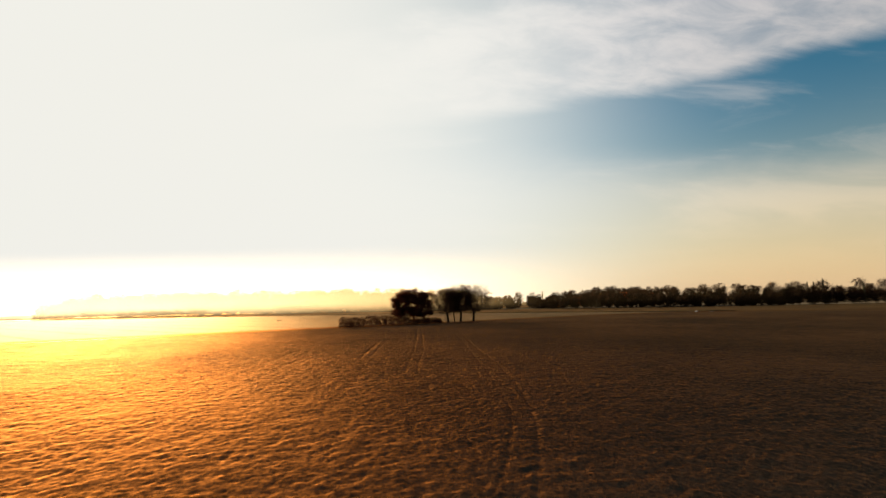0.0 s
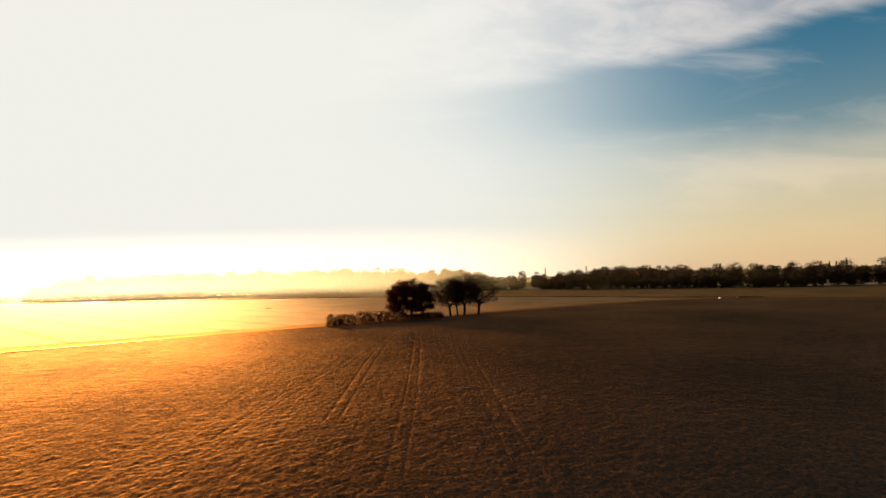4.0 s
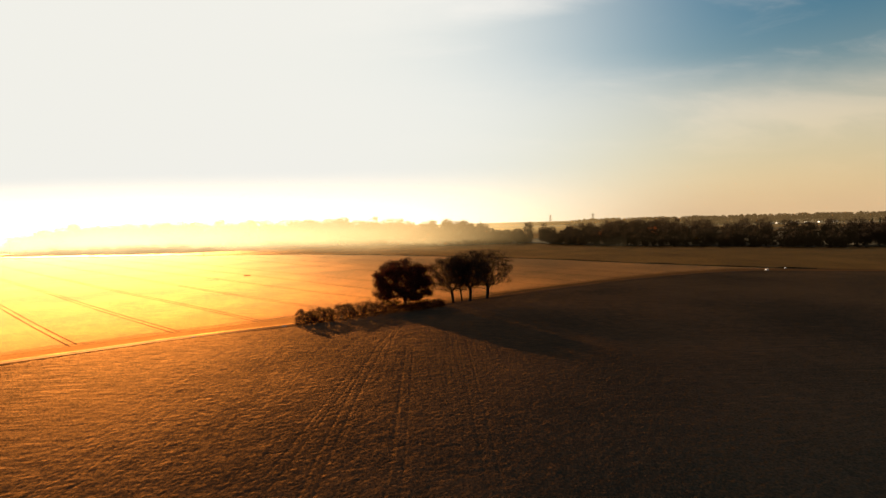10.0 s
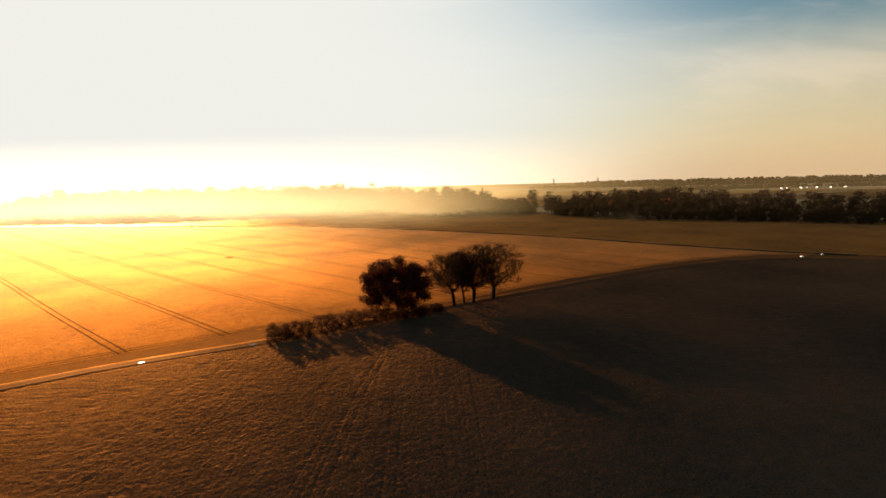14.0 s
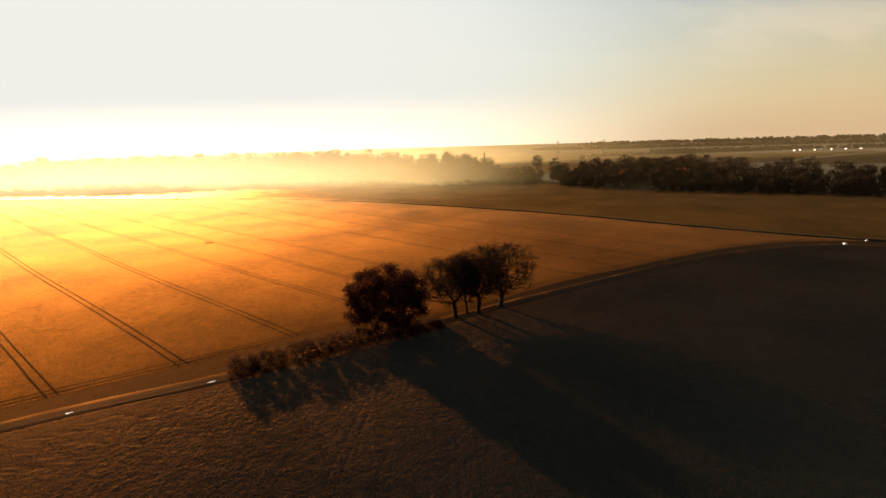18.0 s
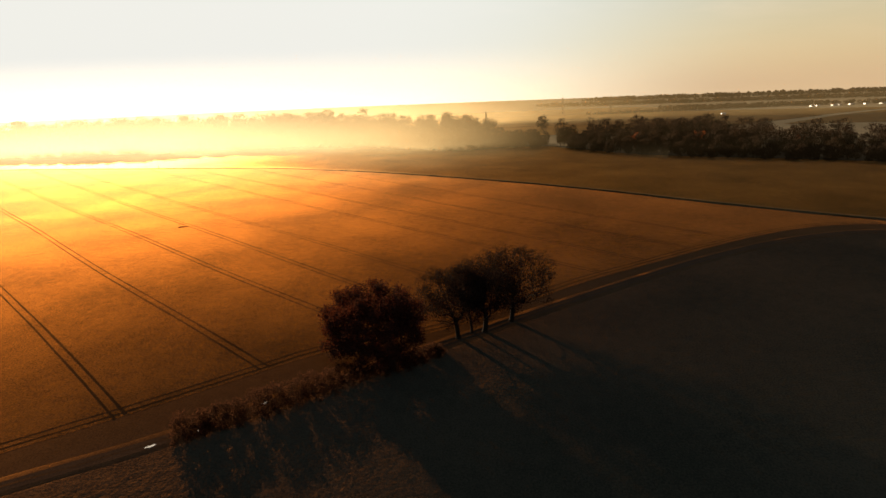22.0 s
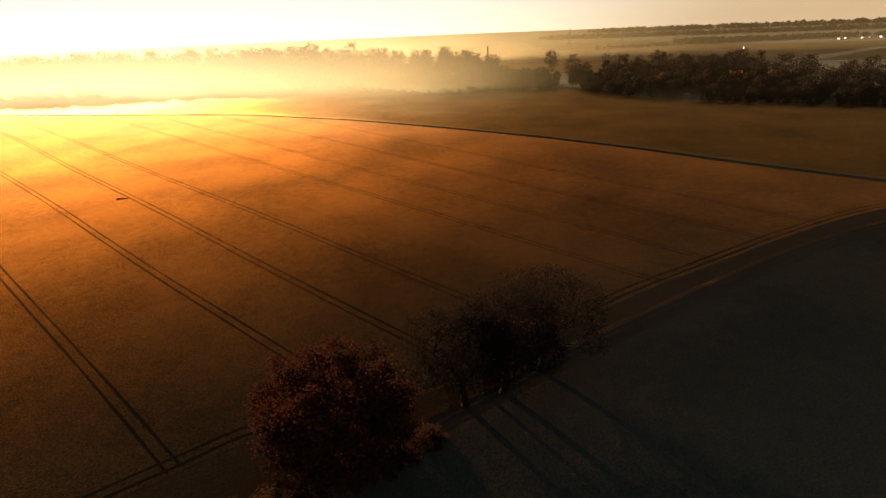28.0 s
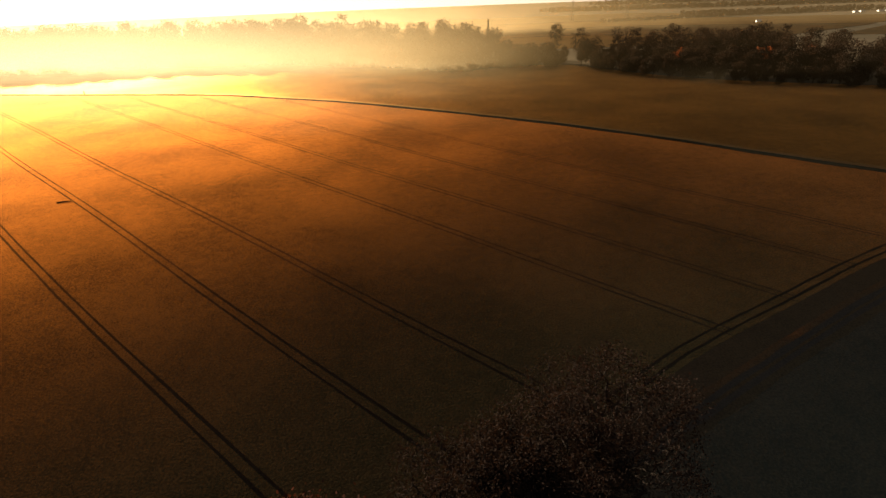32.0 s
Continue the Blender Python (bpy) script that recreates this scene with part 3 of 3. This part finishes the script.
def make_hedge():
    spots = [(-47.8, 196.4, 4.9, 2.6), (-45.0, 197.4, 4.4, 2.3), (-42.4, 198.6, 5.0, 2.6), (-39.6, 200.0, 4.5, 2.5), (-35.6, 202.0, 5.3, 3.2), (-32.6, 203.6, 5.4, 3.2), (-29.2, 205.4, 5.0, 3.2), (-26.0, 207.2, 5.2, 3.2),
             (-22.6, 209.2, 4.8, 3.2), (-19.4, 211.0, 4.6, 3.0), (-16.0, 213.0, 4.2, 3.0), (-11.6, 214.8, 2.8, 3.0), (-7.2, 216.4, 3.0, 3.2), (-3.2, 218.6, 3.2, 3.4), (0.6, 221.0, 2.6, 2.6)]
    for k, (x, y, h, r) in enumerate(spots):
        label = "dense low bush of brown twigs beside the oak" if x > -13 else "leggy hedge bush of bare brown twigs"
        leaves = 5200 if x > -13 else 4200
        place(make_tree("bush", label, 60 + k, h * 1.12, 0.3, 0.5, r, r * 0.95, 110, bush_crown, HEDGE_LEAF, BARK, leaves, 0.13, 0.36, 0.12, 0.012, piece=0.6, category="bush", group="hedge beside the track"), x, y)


def wood_spots():
    """Places and heights of the wood's trees, row behind row; the front rows first."""
    rng = np.random.default_rng(5)
    side = sides(WOOD_LINE)
    run = np.concatenate([[0], np.cumsum(np.linalg.norm(np.diff(WOOD_LINE, axis=0), axis=1))])
    near, back_rows = [], []
    for row, (back, gap) in enumerate(((3, 10.5), (15, 13), (32, 15), (52, 16), (80, 18), (115, 20), (150, 22))):
        s = rng.uniform(0, gap)
        while s < run[-1]:
            i = min(int(np.searchsorted(run, s)), len(run) - 1)
            p = WOOD_LINE[i] + side[i] * (back + rng.uniform(-4, 4)) + rng.uniform(-2, 2, 2)
            s += gap * rng.uniform(0.7, 1.3)
            x, y = p
            lane = 146 + (y - 650) * 0.06
            if x < -700 or x > 660 or (x > 380 and row > 3) or (abs(x - lane) < 6 and y > 600) or (88 < x < 142 and row > 2):
                continue
            left = (0.66, 0.92, 1.16, 1.36, 1.50, 1.58, 1.60)[row]
            right = (0.66, 0.86, 1.02, 1.16, 1.24, 1.26, 1.26)[row]
            t = min(1.0, max(0.0, (x - 20) / 80))
            h = (left * (1 - t) + right * t) * rng.uniform(0.86, 1.12) * (1.0 + 0.28 * min(1.0, max(0.0, (-x - 10) / 90)))
            if 88 < x < 142:
                h = rng.uniform(0.72, 0.86) if row else rng.uniform(0.62, 0.8)
            (near if row < 3 and -400 < x < 420 else back_rows).append((x, y, h))
    return near, back_rows


def make_woods():
    rng = np.random.default_rng(6)
    kinds = []
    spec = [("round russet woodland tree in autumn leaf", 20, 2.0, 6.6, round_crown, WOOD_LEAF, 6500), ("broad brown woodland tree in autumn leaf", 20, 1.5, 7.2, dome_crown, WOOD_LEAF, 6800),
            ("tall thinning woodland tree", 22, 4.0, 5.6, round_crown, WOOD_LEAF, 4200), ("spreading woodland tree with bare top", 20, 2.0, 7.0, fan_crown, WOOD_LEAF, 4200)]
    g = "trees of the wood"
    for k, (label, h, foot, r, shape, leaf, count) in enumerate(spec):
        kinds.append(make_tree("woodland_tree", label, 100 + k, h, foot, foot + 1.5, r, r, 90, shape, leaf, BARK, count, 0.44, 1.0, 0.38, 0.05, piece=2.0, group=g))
    rust = make_tree("woodland_tree", "rust-red woodland tree among darker ones", 120, 20, 2.5, 4, 7.5, 7.5, 90, round_crown, RUST_LEAF, BARK, 1700, 0.8, 1.0, 0.38, 0.05, piece=2.0, group=g)
    bare = make_tree("woodland_tree", "tall bare tree standing above the wood", 121, 26, 9, 10, 7.0, 7.0, 150, fan_crown, WOOD_LEAF, BARK, 60, 0.5, 0.6, 0.40, 0.06, piece=2.0, group=g)
    near, back_rows = wood_spots()
    used = [False] * len(kinds)
    for x, y, h in near:
        k = int(rng.integers(0, len(kinds)))
        turn = rng.uniform(0, 360)
        if used[k]:
            ob = copy_thing(kinds[k], pose(x, y, -0.3, 0, 0, turn))
            ob.scale = (h * rng.uniform(0.9, 1.15), h, h * rng.uniform(0.92, 1.08))
        else:
            place(kinds[k], x, y, turn, h, -0.3)
            used[k] = True
    for x, y, h in ((92, 656, 1.02), (119, 655, 1.06), (106, 668, 1.0)):
        copy_thing(kinds[0], pose(x, y, -0.3, 0, 0, x)).scale = (h * 1.2, h * 1.2, h)
    # the depth of the wood, of which only the tops show
    crowns = []
    for ob in kinds:
        for part in ob.children:
            if part.name.startswith("crown"):
                co = np.empty(len(part.data.vertices) * 3, dtype=np.float32)
                part.data.vertices.foreach_get("co", co)
                crowns.append(co.reshape(-1, 4, 3))
    v = []
    for x, y, h in back_rows:
        q = crowns[int(rng.integers(0, len(crowns)))]
        q = q[rng.permutation(len(q))[:2600]]
        a = rng.uniform(0, 6.283)
        turn = np.array(((math.cos(a), -math.sin(a), 0), (math.sin(a), math.cos(a), 0), (0, 0, 1)))
        v.append(((q.reshape(-1, 3) * 1.03) @ turn.T * h + (x, y, 0)))
    v = np.concatenate(v)
    tagged(solid("woodland_depth", v, np.arange(len(v)).reshape(-1, 4), WOOD_LEAF), "massed brown treetops deep in the wood", "woods", kind="stuff")
    place(rust, 258, 552, 20, 1.0)
    for x, y, s in ((300, 560, 0.95), (215, 590, 0.9), (330, 520, 0.85)):
        copy_thing(rust, pose(x, y, -0.3, 0, 0, x)).scale = (s, s, s)
    place(bare, 218, 742, 0, 1.12)
    for x, y, s in ((236, 756, 1.05), (-42, 790, 1.5), (-110, 820, 1.45), (-150, 830, 1.45), (75, 690, 1.15), (190, 650, 0.9), (300, 600, 0.9), (410, 520, 0.9)):
        copy_thing(bare, pose(x, y, -0.3, 0, 0, x * 7)).scale = (s, s, s)


def make_conifer(name, label, seed, h, r, tiers):
    rng = np.random.default_rng(seed)
    ob = tagged(new(name), label, "conifer", "conifers at the wood's edge")
    v, f = [], []
    for q in range(6):
        t = 2 * math.pi * q / 6
        v += [(0.3 * math.cos(t), 0.3 * math.sin(t), -0.3), (0.04 * math.cos(t), 0.04 * math.sin(t), h * 0.98)]
    for q in range(6):
        a, b = 2 * q, 2 * ((q + 1) % 6)
        f.append((a, b, b + 1, a + 1))
    solid("trunk", v, f, BARK, ob)
    n = 900
    z = rng.uniform(0.05, 1, n) ** 0.9
    wave = 0.75 + 0.25 * np.cos(z * tiers * 6.28)
    rad = r * (1 - z) ** 0.8 * wave * np.sqrt(rng.uniform(0.1, 1, n)) + 0.1
    t = rng.uniform(0, 6.283, n)
    v, f = leaf_quads(rng, np.column_stack([rad * np.cos(t), rad * np.sin(t), z * h]), 0.6)
    solid("crown", v, f, NEEDLE, ob)
    return ob


def make_conifers():
    a = make_conifer("conifer", "narrow dark conifer rising above the wood", 7, 26, 2.6, 9)
    place(a, 452, 478)
    for x, y, s in ((440, 486, 0.95), (446, 480, 1.0), (458, 472, 1.12), (462, 476, 1.02), (470, 436, 0.95), (478, 470, 0.8), (96, 905, 1.3), (505, 440, 0.95), (520, 452, 1.05)):
        copy_thing(a, pose(x, y, 0, 0, 0, x)).scale = (s, s, s)


def make_far_woods():
    rng = np.random.default_rng(9)
    v, f, n = [], [], 0
    bands = [((700, 1480), (2600, 1150), 760, 60, 10), ((420, 1330), (980, 1420), 220, 30, 7), ((500, 2150), (2800, 1620), 1100, 150, 13), ((1000, 3000), (3600, 2250), 700, 220, 20)]
    for (ax, ay), (bx, by), count, deep, tall in bands:
        for _ in range(count):
            t = rng.uniform()
            x, y = ax + (bx - ax) * t + rng.normal(0, 10), ay + (by - ay) * t + rng.uniform(0, deep)
            h = tall * rng.uniform(0.6, 1.35)
            k = 40
            c = rng.normal(size=(k, 3))
            c /= np.linalg.norm(c, axis=1)[:, None] + 0.3
            c = c * (h * 0.55, h * 0.55, h * 0.5) + (x, y, h * 0.5)
            q, r = leaf_quads(rng, c, h * 0.22)
            v.append(q)
            f.append(r + n)
            n += len(q)
    ob = solid("far_woods", np.concatenate(v), np.concatenate(f), WOOD_LEAF)
    tagged(ob, "distant belts of brown hazy trees", "woods", kind="stuff")


# ---- morning mist ----
def mist_material(name, cover, foot, top, soft=0.0, thins=0.97, clears=(50.0, 190.0)):
    """Thin mist of fine drops, which throw sunlight on, most of it nearly straight ahead. cover: the share of light it
    catches;
    foot, top: the heights at which it is thickest and has thinned out; thins: how much it clears to the right, putting
    the glow's fall-off from the sun into its density."""
    m = bpy.data.materials.new(name)
    m.use_nodes = True
    n = Net(m.node_tree)
    pos = n.node("ShaderNodeNewGeometry").outputs["Position"]
    split = n.node("ShaderNodeSeparateXYZ")
    n.link(pos, split.inputs[0])
    mapping = n.node("ShaderNodeMapping")
    n.link(pos, mapping.inputs[0])
    mapping.inputs["Scale"].default_value = (0.006, 0.006, 0.03)
    wisps = n.noise(mapping.outputs[0], 1.6, 5.0, 0.55, 0.4)
    z = n.math("ADD", split.outputs[2], n.math("MULTIPLY", n.math("SUBTRACT", wisps, 0.5), foot))
    thin = n.math("SUBTRACT", 1.0, n.math("MULTIPLY", n.step(split.outputs[0], *clears), thins))
    up = n.math("MULTIPLY", n.math("MULTIPLY", thin, n.step(z, -1.0, foot)), n.math("SUBTRACT", 1.0, n.step(z, foot, top)))
    amount = n.math("MULTIPLY", n.math("MULTIPLY", up, n.math("ADD", n.math("MULTIPLY", wisps, 0.7), 0.65)), cover, clamp=True)
    shaders = []
    for ior, rough, colour in ((1.33, 1.0, (1.0, 1.0, 1.0)), (1.8, 1.0, (1.0, 0.88, 0.62))):
        ahead = n.node("ShaderNodeBsdfRefraction")
        ahead.distribution = "BECKMANN"
        ahead.inputs["Color"].default_value = (*colour, 1)
        ahead.inputs["Roughness"].default_value = rough
        ahead.inputs["IOR"].default_value = ior
        n.link(n.combine(*(-SUN_DIR)), ahead.inputs["Normal"])
        shaders.append(ahead.outputs[0])
    every = n.node("ShaderNodeBsdfTranslucent")
    # the low sun's gold is put into the drops' colour
    every.inputs[0].default_value = (1.0, 0.71, 0.33, 1)
    both = n.node("ShaderNodeMixShader")
    both.inputs[0].default_value = 0.9
    n.tree.links.new(shaders[0], both.inputs[1])
    n.tree.links.new(shaders[1], both.inputs[2])
    drops = n.node("ShaderNodeMixShader")
    drops.inputs[0].default_value = soft
    n.tree.links.new(both.outputs[0], drops.inputs[1])
    n.tree.links.new(every.outputs[0], drops.inputs[2])
    clear = n.node("ShaderNodeBsdfTransparent")
    mixed = n.node("ShaderNodeMixShader")
    n.link(amount, mixed.inputs[0])
    n.tree.links.new(clear.outputs[0], mixed.inputs[1])
    n.tree.links.new(drops.outputs[0], mixed.inputs[2])
    out = n.node("ShaderNodeOutputMaterial")
    n.tree.links.new(mixed.outputs[0], out.inputs[0])
    return m


def curtain(name, line, height, material, label):
    """A standing bank of mist along a line, from the ground up."""
    line = np.asarray(line, float)
    levels = np.linspace(-0.2, height, 6)
    ob = strip(name, line, [(0.0, z) for z in levels], material)
    return tagged(ob, label, "mist", kind="stuff")


def make_mist():
    # banks lying before the wood, thinner towards the open field
    shore = curve_points([(-1500, 850), (-900, 790), (-500, 735), (-200, 705), (-60, 665), (60, 645), (150, 622), (260, 588), (400, 540)], 25.0)
    for d, cover in MIST_BANKS:
        bank = mist_material("morning_mist", cover, 16.0, 80.0, 0.80, 0.985, (-70 - 0.2 * d, 172 - 0.3 * d))
        curtain("morning_mist", shore - sides(shore) * d, 85, bank, "pale morning mist drifting low over the crop")
    low = mist_material("ground_mist", MIST_FOOT, 3.0, 15.0, 0.3, 0.5)
    edge = WOOD_LINE - sides(WOOD_LINE) * 16
    curtain("ground_mist", edge[(edge[:, 0] > -850) & (edge[:, 0] < 215)], 18, low, "low white mist lying along the foot of the wood")
    far = mist_material("far_haze", MIST_FAR, 14.0, 160.0, 0.8, 0.86, (-50.0, 560.0))
    curtain("far_haze", [(-1600, 1050), (0, 1060), (700, 1010), (1500, 830), (2200, 600)], 165, far, "morning haze over the far fields")


# ---- small things ----
def make_sheds():
    rng = np.random.default_rng(3)
    rows = [(1010, 1330), (1040, 1345), (1075, 1335), (1100, 1350), (1130, 1345), (1165, 1340), (1205, 1335), (660, 1150), (700, 1420), (740, 1440)]
    for x, y in rows:
        w, d, h = rng.uniform(4, 8), rng.uniform(3, 4.5), rng.uniform(2.4, 3.2)
        ob = tagged(new("shed"), "small pale farm shed with a low sheet roof", "shed", "distant sheds")
        v, f = box((-w, -d, 0), (w, d, h))
        solid("wall", v, f, WHITE, ob)
        e, r = 0.4, h + 1.5
        v = [(-w - e, -d - e, h), (w + e, -d - e, h), (w + e, d + e, h), (-w - e, d + e, h), (-w - e, 0, r), (w + e, 0, r)]
        solid("roof", v, [(0, 1, 5, 4), (2, 3, 4, 5), (1, 2, 5), (3, 0, 4), (3, 2, 1, 0)], ROOF, ob)
        for k in (-0.45, 0.25):
            v, f = box((k * w, -d - 0.08, 0.9), (k * w + 2.0, -d - 0.02, 2.3))
            solid("window", v, f, STEEL, ob)
        ob.matrix_basis = pose(x, y, 0, 0, 0, rng.uniform(-25, 25))


def bar(a, b, w):
    a, b = np.array(a, float), np.array(b, float)
    d = (b - a) / np.linalg.norm(b - a)
    s = np.cross(d, (0, 0, 1) if abs(d[2]) < 0.9 else (1, 0, 0))
    s /= np.linalg.norm(s)
    t = np.cross(d, s)
    v = [p + w * (i * s + j * t) for p in (a, b) for i, j in ((-1, -1), (1, -1), (1, 1), (-1, 1))]
    return v, [(0, 1, 5, 4), (1, 2, 6, 5), (2, 3, 7, 6), (3, 0, 4, 7), (3, 2, 1, 0), (4, 5, 6, 7)]


def make_pylons():
    ob = tagged(new("pylon"), "grey lattice power pylon standing in the far fields", "pylon", "power line")
    H = 46
    for sx in (-1, 1):
        for sy in (-1, 1):
            v, f = bar((3.2 * sx, 3.2 * sy, 0), (0.5 * sx, 0.5 * sy, H), 0.30)
            solid("leg", v, f, STEEL, ob)
    for z, w in ((28, 8), (35, 10), (42, 7)):
        v, f = bar((-w, 0, z), (w, 0, z), 0.30)
        solid("crossarm", v, f, STEEL, ob)
    for k in range(6):
        z0, z1 = k * 7.0, k * 7.0 + 7
        a, b = 3.2 - 2.7 * z0 / H, 3.2 - 2.7 * z1 / H
        for s in (-1, 1):
            v, f = bar((-a * s, -a, z0), (b * s, -b, z1), 0.16)
            solid("brace", v, f, STEEL, ob)
    place(ob, 500, 1400, 20)
    copy_thing(ob, pose(395, 1500, 0, 0, 0, 20))


def make_small_things():
    rng = np.random.default_rng(31)
    # a trunk lying in the crop
    line = np.linspace(0, 4.6, 10)
    v, f = [], []
    for i, s in enumerate(line):
        r = 0.22 - 0.02 * s + 0.02 * math.sin(3 * s)
        for q in range(9):
            a = 2 * math.pi * q / 9
            v.append((s, 0.25 * math.sin(s * 0.8) + r * math.cos(a), 0.20 + r * math.sin(a)))
        if i:
            f += [(9 * (i - 1) + q, 9 * (i - 1) + (q + 1) % 9, 9 * i + (q + 1) % 9, 9 * i + q) for q in range(9)]
    f += [tuple(range(8, -1, -1)), tuple(range(81, 90))]
    log = tagged(solid("log", v, f, BARK), "dark fallen log lying in the crop", "log")
    log.matrix_basis = pose(-133.2, 355.2, 0.04, 0, 0, 12)
    # pale stones where the tracks meet
    for x, y, s, label in ((198.6, 300.5, 0.9, "pale boulder where the two tracks meet"), (214.5, 306.0, 0.6, "smaller pale boulder in the grass by the track")):
        bm = bmesh.new()
        bmesh.ops.create_icosphere(bm, subdivisions=2, radius=1.0)
        for p in bm.verts:
            p.co *= 1 + 0.22 * noise.noise(p.co * 1.3 + Vector((x, y, 0)))
            p.co.z *= 0.6
        me = bpy.data.meshes.new("boulder")
        bm.to_mesh(me)
        bm.free()
        me.materials.append(WHITE)
        place(tagged(new("boulder", me), label, "boulder"), x, y, x, s, 0.35 * s)
    # puddles standing in the track's wheel lines
    for x, half, wide, side in ((-54.0, 0.9, 0.32, -0.8), (-46.5, 0.6, 0.25, -0.8), (-35.0, 0.8, 0.30, 0.8), (-78.0, 0.7, 0.28, -0.8)):
        k = int(np.argmin(np.abs(ROAD[:, 0] - x)))
        c, d = ROAD[k] + sides(ROAD)[k] * side, -sides(ROAD)[k]
        rim = []
        for q in range(18):
            a = 2 * math.pi * q / 18
            r = 1 + 0.18 * math.sin(3 * a + x) + 0.1 * math.sin(5 * a)
            rim.append((half * r * math.cos(a), wide * r * math.sin(a), 0))
        low = [(p[0] * 1.05, p[1] * 1.05, -0.03) for p in rim]
        faces = [tuple(range(18))] + [(q, 18 + q, 18 + (q + 1) % 18, (q + 1) % 18) for q in range(18)]
        puddle = tagged(solid("puddle", rim + low, faces, WATER), "small shining puddle in the muddy track", "puddle", "puddles on the track")
        puddle.matrix_basis = pose(c[0], c[1], 0.092, 0, 0, math.degrees(math.atan2(-d[0], d[1])))
    # a post beside the pale lane
    v, f = box((-0.25, -0.25, 0), (0.25, 0.25, 2.6))
    place(tagged(solid("post", v, f, BARK), "short dark wooden post beside the pale lane", "post"), -287, 607)


make_ground()
make_near_field()
make_fields()
make_tracks()
make_lone_trees()
make_hedge()
make_woods()
make_conifers()
make_far_woods()
make_mist()
make_sheds()
make_pylons()
make_small_things()
